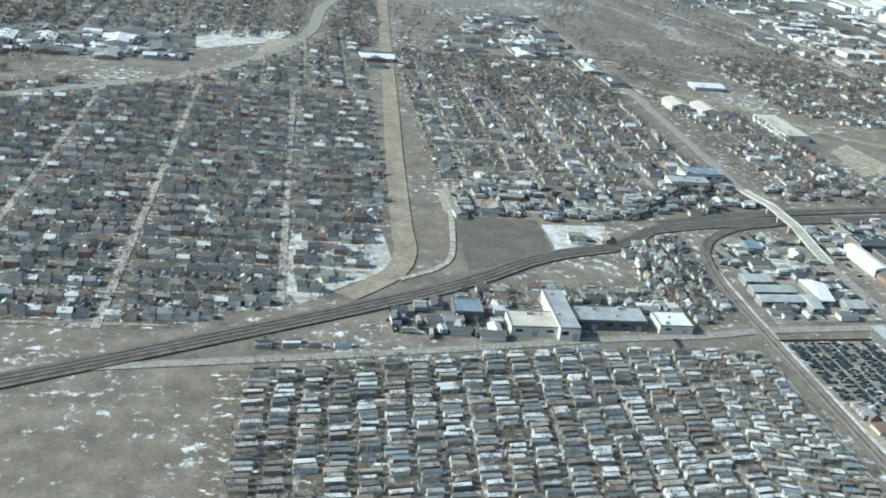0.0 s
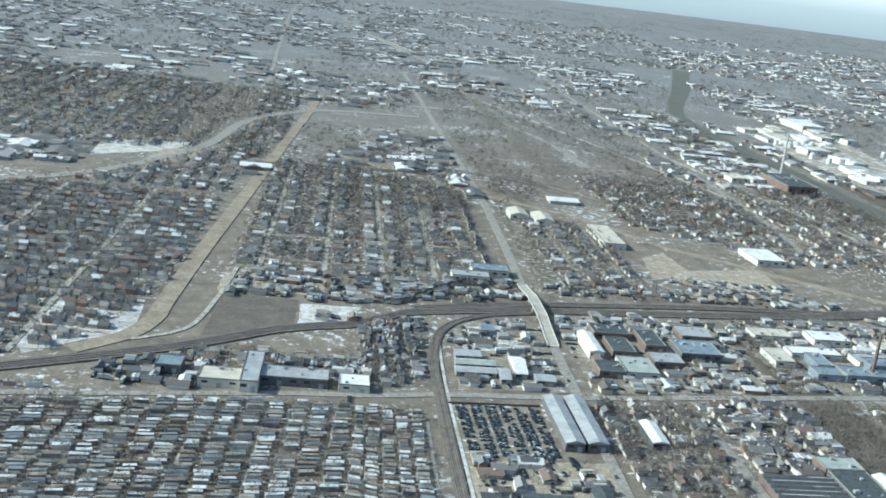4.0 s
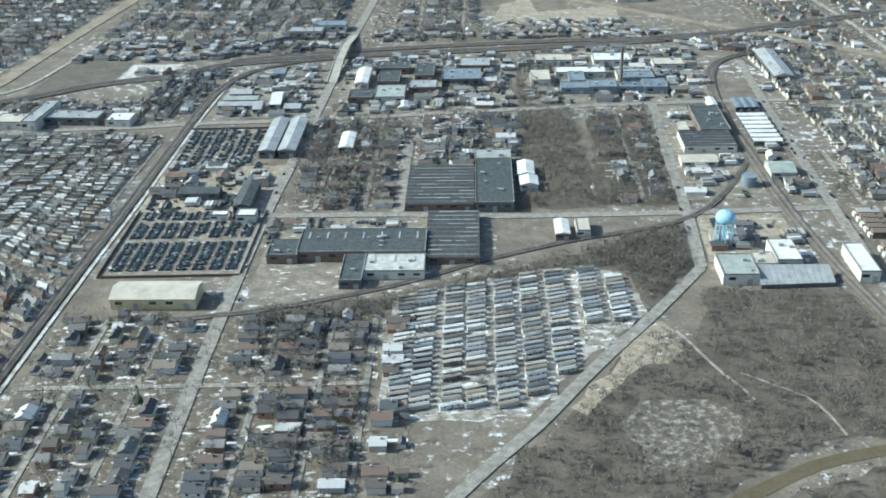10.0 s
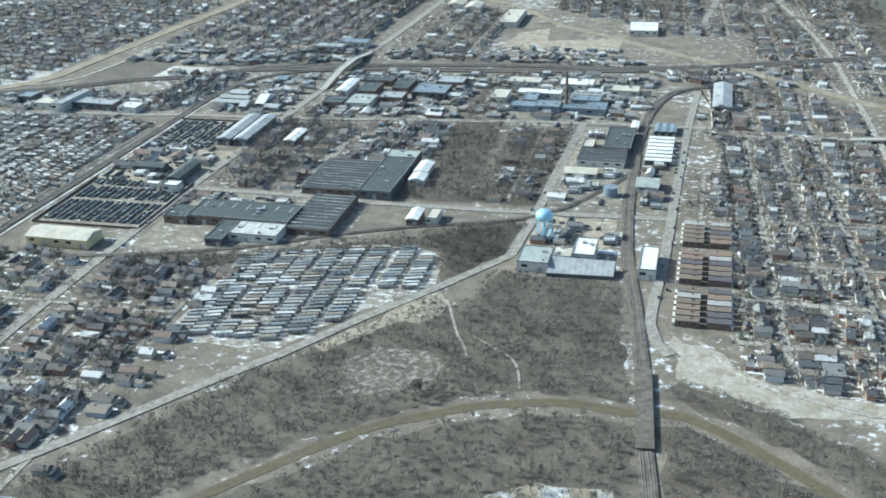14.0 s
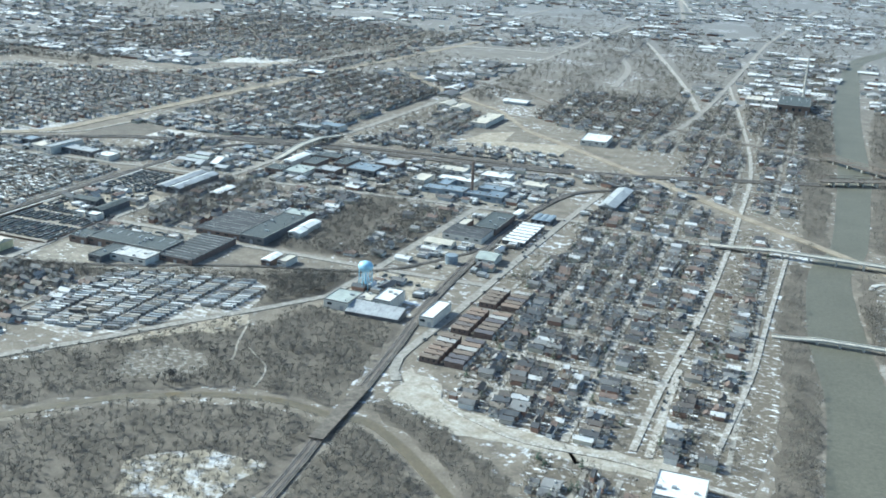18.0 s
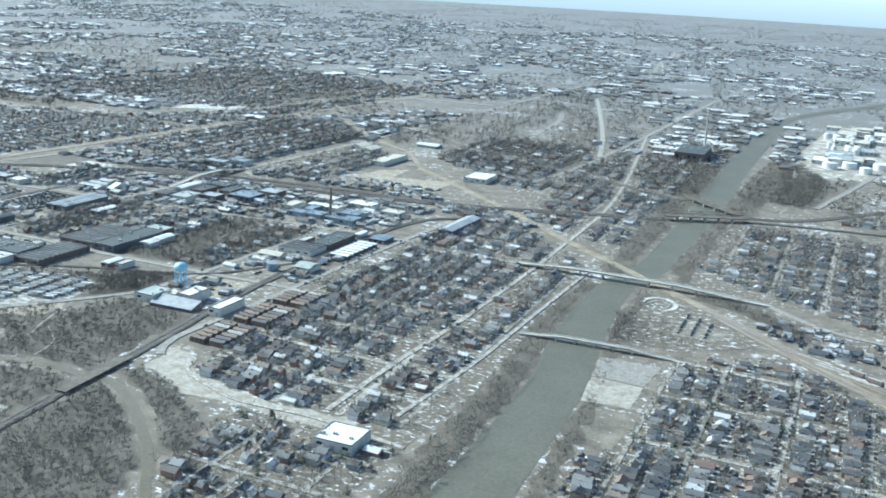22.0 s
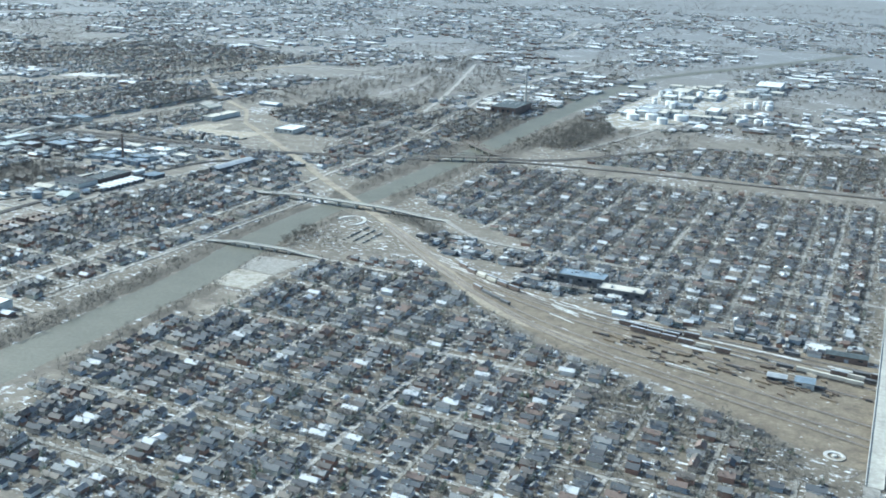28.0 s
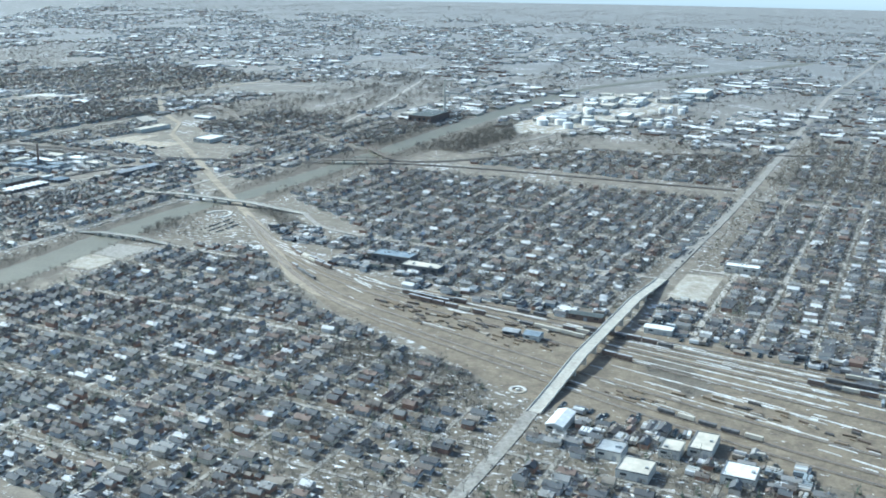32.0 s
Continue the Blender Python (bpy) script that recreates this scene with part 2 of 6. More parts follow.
WALLS = [(0.0, (0.72, 0.71, 0.68)), (0.35, (0.55, 0.50, 0.43)), (0.55, (0.32, 0.20, 0.15)), (0.70, (0.42, 0.45, 0.48)), (0.85, (0.62, 0.58, 0.47))]
TRAILERS = [(0.0, (0.70, 0.70, 0.69)), (0.2, (0.40, 0.40, 0.39)), (0.38, (0.50, 0.46, 0.40)), (0.54, (0.24, 0.245, 0.25)), (0.68, (0.33, 0.285, 0.235)), (0.80, (0.15, 0.15, 0.155)), (0.90, (0.30, 0.33, 0.35))]
CARS = [(0.0, (0.028, 0.036, 0.038)), (0.45, (0.055, 0.07, 0.07)), (0.68, (0.04, 0.055, 0.08)), (0.78, (0.30, 0.31, 0.31)), (0.84, (0.11, 0.04, 0.03)), (0.88, (0.17, 0.18, 0.18)), (0.96, (0.62, 0.62, 0.61))]
M_ROOF_I, M_WALL_I = assorted("roof_shingles", ROOFS), assorted("house_walls", WALLS)
M_ROOF_O, M_WALL_O = assorted("house_roof", ROOFS, island=False), assorted("house_wall", WALLS, island=False)
M_TRAILER = assorted("trailer_shell", TRAILERS, 0.5, island=False)
M_TRAILER_ROW = assorted("old_trailer_shells", [(0.0, (0.66, 0.66, 0.65)), (0.24, (0.34, 0.34, 0.33)), (0.36, (0.38, 0.34, 0.29)), (0.52, (0.17, 0.175, 0.18)), (0.7, (0.25, 0.205, 0.17)), (0.84, (0.21, 0.25, 0.27)), (0.93, (0.68, 0.68, 0.68))], 0.6)
M_TRAILER_I = assorted("trailer_shells", TRAILERS, 0.5)
M_CAR_I, M_CAR_O = assorted("car_paints", CARS, 0.35), assorted("car_paint", CARS, 0.35, island=False)
M_GLASS = plain("dark_glazing", (0.04, 0.05, 0.06), 0.15, grain=0.5)
M_TYRE = plain("black_rubber", (0.025, 0.025, 0.025), 0.9)
M_BARK = plain("grey_bark", (0.19, 0.165, 0.135), 0.95)
M_TWIG = assorted("bare_twigs", [(0.0, (0.175, 0.158, 0.138)), (0.35, (0.235, 0.215, 0.185)), (0.7, (0.14, 0.128, 0.112))], 0.95)
M_NEEDLE = plain("dark_needles", (0.045, 0.07, 0.045), 0.9)
M_TOWER = plain("pale_blue_paint", (0.36, 0.60, 0.76), 0.45, grain=0.6, spread=0.08)
R_DARK = plain("black_roofing_felt", (0.066, 0.078, 0.082), 0.85, grain=0.7, spread=0.45, patch=0.25)
R_GREY = plain("grey_metal_roof", (0.36, 0.37, 0.38), 0.55, grain=0.3, spread=0.15)
R_WHITE = plain("white_roof", (0.72, 0.72, 0.71), 0.6, grain=0.5, spread=0.16)
R_PALE = patchy("pale_weathered_roof", (0.40, 0.40, 0.39), (0.66, 0.655, 0.64), 0.3, 0.35, 0.65, 0.7)
R_TAN = plain("tan_gravel_roof", (0.52, 0.48, 0.41), 0.9, grain=0.4, spread=0.12)
R_BLUE = plain("blue_grey_roof", (0.20, 0.245, 0.29), 0.6, grain=0.3, spread=0.15)
R_GREEN = plain("pale_green_roof", (0.36, 0.39, 0.365), 0.6, grain=0.3, spread=0.12)
W_BRICK = plain("brown_brick_wall", (0.175, 0.13, 0.11), 0.9, grain=1.5)
W_PALE = plain("pale_siding", (0.60, 0.58, 0.53), 0.8, grain=0.7, spread=0.12)
W_YELLOW = plain("cream_siding", (0.62, 0.54, 0.33), 0.8, grain=0.7, spread=0.1)
W_COPING = plain("weathered_coping", (0.27, 0.265, 0.25), 0.85, grain=1.0, spread=0.3)
W_DARK = plain("dark_siding", (0.13, 0.13, 0.135), 0.8, grain=0.8)


# ---- what is taken: cells of two metres under roads, water and large buildings ----
TAKEN = set()


def take_line(line, half):
    for p, q in zip(line, line[1:]):
        n = max(1, int((q - p).length / 2))
        for k in range(n + 1):
            c = p.lerp(q, k / n)
            r = int(half / 2) + 1
            for i in range(-r, r + 1):
                for j in range(-r, r + 1):
                    if (i * i + j * j) * 4 <= (half + 0.6) ** 2:
                        TAKEN.add((int(c.x // 2) + i, int(c.y // 2) + j))


def taken(x, y):
    return (int(x // 2), int(y // 2)) in TAKEN


# ---- mesh helpers ----
def link_mesh(name, verts, faces, mats, index=None, parent=None, label=""):
    me = bpy.data.meshes.new(name)
    me.from_pydata(verts, [], faces)
    for m in mats:
        me.materials.append(m)
    if index:
        me.polygons.foreach_set("material_index", index)
    ob = new(name, me)
    if parent:
        ob.parent = parent
    return tagged(ob, label)


class Shape:
    """A small mesh under construction: corners, faces and the material of each face."""

    def __init__(self):
        self.v, self.f, self.m = [], [], []

    def poly(self, pts, mat=0):
        k = len(self.v)
        self.v += [tuple(p) for p in pts]
        self.f.append(tuple(range(k, k + len(pts))))
        self.m.append(mat)
        return self

    def hull(self, low, high, mat=0, bottom=False):
        """A closed skin between two rings of corners."""
        k, n = len(self.v), len(low)
        self.v += [tuple(p) for p in low] + [tuple(p) for p in high]
        for i in range(n):
            j = (i + 1) % n
            self.f.append((k + i, k + j, k + n + j, k + n + i))
            self.m.append(mat)
        self.f.append(tuple(range(k + n, k + 2 * n)))
        self.m.append(mat)
        if bottom:
            self.f.append(tuple(range(k + n - 1, k - 1, -1)))
            self.m.append(mat)
        return self

    def box(self, x0, x1, y0, y1, z0, z1, mat=0, inset=0.0):
        a = inset
        return self.hull([(x0, y0, z0), (x1, y0, z0), (x1, y1, z0), (x0, y1, z0)],
                         [(x0 + a, y0 + a, z1), (x1 - a, y0 + a, z1), (x1 - a, y1 - a, z1), (x0 + a, y1 - a, z1)], mat, True)

    def gable(self, x0, x1, y0, y1, z0, z1, mat=0, over=0.25, thick=0.12):
        """A gable roof with its ridge along x, thick at the eaves."""
        x0, x1, y0, y1 = x0 - over, x1 + over, y0 - over, y1 + over
        ym = (y0 + y1) / 2
        k = len(self.v)
        for x in (x0, x1):
            self.v += [(x, y0, z0), (x, y1, z0), (x, y1, z0 + thick), (x, ym, z1), (x, y0, z0 + thick)]
        for f in ((0, 1, 2, 3, 4), (9, 8, 7, 6, 5), (0, 4, 9, 5), (4, 3, 8, 9), (3, 2, 7, 8), (2, 1, 6, 7), (1, 0, 5, 6)):
            self.f.append(tuple(k + i for i in f))
            self.m.append(mat)
        return self

    def tube(self, a, b, r0, r1, sides=5, mat=0):
        a, b = Vector(a), Vector(b)
        d = (b - a).normalized()
        u = d.orthogonal().normalized()
        w = d.cross(u)
        ring = [u * math.cos(t) + w * math.sin(t) for t in (2 * math.pi * i / sides for i in range(sides))]
        return self.hull([a + q * r0 for q in ring], [b + q * r1 for q in ring], mat)

    def make(self, name, mats, parent=None, label=""):
        return link_mesh(name, self.v, self.f, mats, self.m, parent, label)


def bulk(name, shapes, places, mats):
    """One mesh of many copies of a few shapes. places: rows of which, x, y, z, turn, sx, sy, sz."""
    places = np.asarray(places, float)
    vs, li, ls, mi, base, lbase = [], [], [], [], 0, 0
    for k, s in enumerate(shapes):
        p = places[places[:, 0] == k]
        if not len(p):
            continue
        v = np.array(s.v, float)
        c, sn = np.cos(p[:, 4])[:, None], np.sin(p[:, 4])[:, None]
        x, y = v[None, :, 0] * p[:, 5:6], v[None, :, 1] * p[:, 6:7]
        out = np.stack([p[:, 1:2] + x * c - y * sn, p[:, 2:3] + x * sn + y * c, p[:, 3:4] + v[None, :, 2] * p[:, 7:8]], -1)
        vs.append(out.reshape(-1, 3))
        loop = np.concatenate([np.array(f) for f in s.f])
        size = np.array([len(f) for f in s.f])
        start = np.r_[0, np.cumsum(size)[:-1]]
        n, nv, nl = len(p), len(v), len(loop)
        li.append((loop[None] + (base + np.arange(n) * nv)[:, None]).ravel())
        ls.append((start[None] + (lbase + np.arange(n) * nl)[:, None]).ravel())
        mi.append(np.tile(s.m, n))
        base, lbase = base + n * nv, lbase + n * nl
    vs, li, ls, mi = np.concatenate(vs), np.concatenate(li), np.concatenate(ls), np.concatenate(mi)
    me = bpy.data.meshes.new(name)
    me.vertices.add(len(vs))
    me.vertices.foreach_set("co", vs.ravel().astype(np.float32))
    me.loops.add(len(li))
    me.loops.foreach_set("vertex_index", li.astype(np.int32))
    me.polygons.add(len(ls))
    me.polygons.foreach_set("loop_start", ls.astype(np.int32))
    for m in mats:
        me.materials.append(m)
    me.polygons.foreach_set("material_index", mi.astype(np.int32))
    me.update(calc_edges=True)
    me.validate()
    me.shade_flat()
    return new(name, me)


def curve_points(pts, step=8.0):
    """A smooth line through the given corners."""
    p = [Vector((*q[:2], q[2] if len(q) > 2 else 0)) for q in pts]
    if len(p) < 3:
        return p
    p = [2 * p[0] - p[1], *p, 2 * p[-1] - p[-2]]
    out = []
    for i in range(1, len(p) - 2):
        a, b, c, d = p[i - 1:i + 3]
        n = max(2, int((c - b).length / step))
        for k in range(n):
            t = k / n
            out.append(0.5 * (2 * b + (c - a) * t + (2 * a - 5 * b + 4 * c - d) * t * t + (3 * b - a - 3 * c + d) * t ** 3))
    return out + [p[-2]]


def sides(line, width):
    """The two edges of a band along a line; width may be a number or one for each end."""
    w0, w1 = width if isinstance(width, tuple) else (width, width)
    left, right = [], []
    for i, q in enumerate(line):
        d = line[min(i + 1, len(line) - 1)] - line[max(i - 1, 0)]
        d.z = 0
        n = Vector((-d.y, d.x, 0)).normalized() * (w0 + (w1 - w0) * i / max(1, len(line) - 1)) / 2
        left.append(q + n)
        right.append(q - n)
    return left, right


def band(name, pts, width, top, mat, thick=0.3, label="", category="road", kind="structure", clear=2.0):
    """A road, track bed or bank: a long slab that follows a line, with its top so high over the ground."""
    line = curve_points(pts)
    left, right = sides(line, width)
    if clear:
        take_line(line, max(width) / 2 + clear if isinstance(width, tuple) else width / 2 + clear)
    s = Shape()
    n = len(line)
    up, dn = Vector((0, 0, top)), Vector((0, 0, top - thick))
    s.v = [tuple(p + up) for p in left] + [tuple(p + up) for p in right] + [tuple(p + dn) for p in left] + [tuple(p + dn) for p in right]
    for i in range(n - 1):
        s.f += [(i, n + i, n + i + 1, i + 1), (i, i + 1, 2 * n + i + 1, 2 * n + i), (n + i, 3 * n + i, 3 * n + i + 1, n + i + 1)]
    s.f += [(0, 2 * n, 3 * n, n), (n - 1, 2 * n - 1, 4 * n - 1, 3 * n - 1)]
    s.m = [0] * len(s.f)
    ob = s.make(name, [mat])
    return tagged(ob, label, category, kind=kind)


def patch(name, pts, top, mat, label, category="ground", wobble=1.5):
    """A piece of ground of its own kind, with an uneven edge."""
    rng = random.Random(name + str(pts[0]))
    ring = []
    for i, a in enumerate(pts):
        b = pts[(i + 1) % len(pts)]
        n = max(1, int(math.dist(a, b) / 6))
        for k in range(n):
            t = k / n
            ring.append((a[0] + (b[0] - a[0]) * t + rng.uniform(-wobble, wobble), a[1] + (b[1] - a[1]) * t + rng.uniform(-wobble, wobble)))
    bm = bmesh.new()
    top_f = bm.faces.new([bm.verts.new((x, y, top)) for x, y in ring])
    top_f.normal_update()
    if top_f.normal.z < 0 or sum((ring[i][0] * ring[(i + 1) % len(ring)][1] - ring[(i + 1) % len(ring)][0] * ring[i][1]) for i in range(len(ring))) < 0:
        top_f.normal_flip()
    bmesh.ops.triangulate(bm, faces=bm.faces[:])
    me = bpy.data.meshes.new(name)
    bm.to_mesh(me)
    me.materials.append(mat)
    return tagged(new(name, me), label, category, kind="structure")


def inside(x, y, ring):
    hit = False
    for (ax, ay), (bx, by) in zip(ring, ring[1:] + ring[:1]):
        if (ay > y) != (by > y) and x < (bx - ax) * (y - ay) / (by - ay) + ax:
            hit = not hit
    return hit


# ---- the plan is drawn on three sheets, west, middle and east ----
def laid(x, y):
    """Where a place of the sheets lies on the ground: each sheet has its own shift and a slight turn."""
    x, y = np.asarray(x, float), np.asarray(y, float)
    u, v, m, w = x / 100, np.clip(y, -300, 1200) / 100, np.clip(y, 0, 700) / 100, np.clip(y, -300, 1400) / 100
    north = np.clip((y - 420) / 80, 0, 1)
    west = np.clip((182 + 62 * north - x) / (50 - 22 * north), 0, 1)
    east = np.clip((x - (492 - 172 * north + 70 * np.clip((75 - y) / 15, 0, 1))) / (18 + 70 * north), 0, 1)
    mid = 1 - west - east
    dx = west * (6.06 + 6.56 * v - (4.43 + 1.58 * v) * np.clip(u, -1.5, 3)) + mid * (-2.72 - 2.78 * u + 0.10 * m + 0.10 * m * m) + east * (-7.39 - 3.45 * u - 4.85 * w)
    dy = west * (41.76 - 4.78 * u - 15.25 * np.minimum(v, 10)) + mid * (-22.83 + 2.26 * u + 9.01 * m - 2.13 * m * m) + east * (-10.03 + 0.08 * u + 0.76 * w - 0.80 * w * w)
    return x + dx, y + dy


# ---- ground, water, roads ----
s = Shape()
N = 24
grid_x, grid_y = np.linspace(-4200, 4600, N), np.linspace(-1500, 5600, N)
s.v = [(x, y, 0.0) for y in grid_y for x in grid_x]
s.f = [(j * N + i, j * N + i + 1, (j + 1) * N + i + 1, (j + 1) * N + i) for j in range(N - 1) for i in range(N - 1)]
s.m = [0] * len(s.f)
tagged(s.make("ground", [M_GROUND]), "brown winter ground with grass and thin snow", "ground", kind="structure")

WOOD_SOUTH = [(322, 32), (340, 58), (368, 93), (386, 116), (392, 110), (400, 118), (404, 140), (411, 140), (450, 138), (455, 122), (463, 62), (447, 62), (430, 61), (412, 56), (396, 47), (370, 26), (340, 0), (300, -50), (270, -50)]
WOOD_CREEK = [(385, 26), (402, 38), (416, 46), (432, 51), (447, 54), (466, 52), (469, 20), (473, -60), (330, -60), (352, -6)]
WOOD_CREEK_EAST = [(474, 52), (490, 46), (508, 33), (536, 8), (560, -40), (560, -60), (480, -60)]
WOOD_CREEK_BANK = [(472, 66), (494, 56), (514, 41), (544, 14), (560, 10), (540, 40), (512, 60), (478, 76)]
WOOD_STRIP = [(343, 206), (378, 206), (372, 330), (372, 420), (350, 420), (348, 330)]
WOOD_MID = [(378, 206), (408, 206), (410, 300), (380, 318)]
WOOD_PARK = [(374, 114), (384, 124), (390, 134), (402, 152), (404, 188), (384, 178), (370, 162), (380, 148), (385, 128)]
WOOD_RAIL = [(250, 132), (300, 140), (345, 160), (408, 190), (404, 152), (384, 158), (345, 148), (300, 132), (260, 118)]
BANK_WEST = [(627, 320), (638, 320), (638, 232), (646, 158), (648, 90), (650, 20), (634, 20), (632, 150), (624, 230)]
BANK_EAST = [(662, 318), (671, 318), (672, 225), (682, 150), (688, 60), (700, 20), (682, 20), (676, 150), (667, 228)]
BANK_NORTH_W = [(632, 345), (646, 345), (650, 590), (646, 900), (654, 1300), (630, 1300), (620, 900), (628, 590)]
BANK_NORTH_E = [(670, 380), (684, 345), (690, 450), (700, 620), (705, 800), (700, 1000), (690, 1000), (675, 620)]
WOOD_PLANT = [(705, 640), (735, 650), (745, 760), (715, 860), (703, 800)]
NORTH_WOODS = [(262, 690), (500, 740), (520, 1200), (280, 1300), (265, 900)]
for nm, ring in (("woodland_floor_south", WOOD_SOUTH), ("woodland_floor_creek", WOOD_CREEK), ("woodland_floor_creek_east", WOOD_CREEK_EAST),
                 ("woodland_floor_bank", WOOD_CREEK_BANK), ("woodland_floor_strip", WOOD_STRIP), ("woodland_floor_mid", WOOD_MID), ("woodland_floor_rail", WOOD_RAIL), ("woodland_floor_park", WOOD_PARK),
                 ("river_bank_west", BANK_WEST), ("river_bank_east", BANK_EAST), ("river_bank_north", BANK_NORTH_W), ("river_bank_far", BANK_NORTH_E),
                 ("woodland_floor_plant", WOOD_PLANT)):
    patch(nm, ring, 0.042 + 0.0045 * (nm in ("woodland_floor_mid", "river_bank_far", "woodland_floor_creek", "river_bank_east", "woodland_floor_park")), M_FOREST, "brown leaf litter under bare woodland trees", wobble=3.0)
PATCHES = [
    ("snow_field_west", [(-14, 405), (26, 410), (29, 364), (6, 342), (-10, 325), (-16, 336)], M_SNOW, "thin snow on an empty lot"),
    ("snow_field_mid", [(104, 392), (136, 402), (136, 425), (104, 424)], M_SNOW, "thin snow on an empty lot"),
    ("dark_field", [(60, 364), (102, 386), (103, 430), (62, 430)], M_DARK, "dark ploughed field beside the railway"),
    ("brown_field", [(58, 434), (116, 440), (116, 472), (58, 470)], M_DIRT, "brown bare field"),
    ("creek_clearing", [(420, 6), (440, 20), (462, 22), (460, -6), (430, -14)], M_FIELD, "snowy clearing beside the creek"),
    ("wood_clearing", [(368, 70), (375, 80), (386, 81), (398, 76), (402, 68), (394, 58), (382, 50), (372, 52)], M_GLADE, "snow-dusted clearing in the woodland"),
    ("road_clearing", [(376, 114), (388, 119), (394, 112), (393, 106), (384, 98), (377, 98), (365, 81), (357, 73), (353, 76), (366, 94)], M_DIRT, "tan cleared ground beside the road"),
    ("scrap_yard", [(190, 205), (243, 208), (244, 255), (190, 255)], M_DIRT, "tan gravel yard round old sheds"),
    ("car_lot", [(192, 156), (241, 156), (243, 208), (192, 208)], M_LOT, "grey gravel lot full of parked cars"),
    ("upper_car_lot", [(190, 254), (228, 256), (228, 302), (190, 302)], M_LOT, "grey gravel lot full of parked cars"),
    ("factory_yard", [(248, 132), (300, 140), (335, 162), (334, 200), (248, 200)], M_LOT, "gravel yard round the factory"),
    ("snow_slope", [(474, 102), (520, 82), (560, 74), (620, 84), (624, 66), (560, 62), (510, 62), (478, 78)], M_PALE, "snow-dusted grass bank"),
    ("river_park", [(612, 210), (628, 210), (632, 120), (626, 60), (600, 60)], M_LAWN, "snow-dusted grass beside the river"),
    ("sports_field", [(675, 146), (697, 148), (697, 175), (672, 175)], M_PALE, "snowy sports field beside the river"),
    ("sports_courts", [(672, 176), (697, 176), (699, 204), (669, 202)], M_ROAD, "grey hard courts beside the river"),
    ("brush_cutting", [(692, 322), (715, 314), (745, 292), (766, 276), (772, 290), (745, 312), (715, 332), (695, 334)], M_FOREST, "dark brushy railway cutting"),
    ("yard_north_apron", [(884, 214), (980, 209), (1014, 207), (1014, 200), (980, 202), (900, 206)], M_SNOW, "snowy paved apron of the rail yard"),
    ("river_bend_lot", [(668, 225), (700, 228), (738, 258), (742, 284), (700, 312), (672, 318)], M_LAWN, "pale ground round the park beside the river bend"),
    ("east_bank_field", [(686, 340), (745, 338), (800, 322), (738, 354), (696, 380), (694, 540), (684, 540)], M_LAWN, "pale dry grass along the river"),
    ("park_car_lot", [(692, 254), (716, 254), (722, 272), (696, 284)], M_LOT, "grey gravel car park beside the riverside park"),
    ("sand_lot", [(352, 470), (452, 478), (456, 540), (380, 520)], M_DIRT, "pale sandy lot beside the railway"),
    ("plant_grounds", [(712, 780), (790, 820), (860, 1240), (730, 1250), (708, 950)], M_FIELD, "pale grounds of an industrial plant"),
    ("memorial_lawn", [(985, 84), (1003, 78), (1012, 96), (1010, 116), (996, 118), (985, 106)], M_LAWN, "brown lawn round a small terrace"),
    ("corner_lot", [(1028, 266), (1050, 270), (1050, 322), (1028, 320)], M_PALE, "pale empty car park"),
    ("rail_yard_ground", [(690, 318), (730, 284), (765, 262), (821, 228), (884, 213), (980, 208), (1110, 196), (1300, 180), (1300, 60), (1110, 78), (1000, 98), (922, 139), (871, 154), (820, 192), (760, 244)], M_YARD, "brown bare ground of a rail yard"),
    ("yellow_dirt_lot", [(172, 446), (220, 452), (220, 478), (176, 474)], M_DIRT, "yellowish dirt lot beside the railway"),
    ("pale_east_lot", [(346, 498), (400, 520), (396, 566), (360, 548)], M_DIRT, "pale sandy lot with patches of snow"),
    ("highway_field", [(-92, 748), (-36, 792), (-20, 838), (-99, 816)], M_SNOW, "pale snowy field beside the highway"),
    ("highway_verge", [(-52, 720), (-8, 770), (-10, 812), (-40, 800)], M_DIRT, "tan grass field beside the highway"),
    ("tower_grounds", [(411, 158), (446, 168), (446, 196), (413, 196)], M_DIRT, "tan grass round the water tower"),
    ("yard_brush", [(1040, 165), (1062, 170), (1082, 142), (1072, 132), (1050, 146)], M_FOREST, "dark brushy island in the rail yard"),
    ("plant_yard", [(196, 316), (246, 318), (246, 404), (204, 400)], M_LOT, "gravel yard round metal workshops"),
    ("plant_snow_lot", [(204, 362), (226, 362), (238, 384), (238, 400), (208, 394)], M_SNOW, "thin snow on the empty end of the works yard"),
    ("north_yard", [(256, 318), (345, 326), (345, 425), (256, 418)], M_LOT, "gravel yard round workshops"),
    ("blue_works_yard", [(352, 330), (450, 332), (450, 425), (352, 425)], M_LOT, "pale yard round the blue works"),
    ("depot_yard", [(412, 210), (446, 212), (446, 322), (414, 322)], M_LOT, "gravel yard round the depot"),
]
for i, (nm, ring, mat, lab) in enumerate(PATCHES):
    patch(nm, ring, 0.06 + 0.004 * i, mat, lab, wobble=2.0 if "clearing" in nm or "slope" in nm else 0.5)

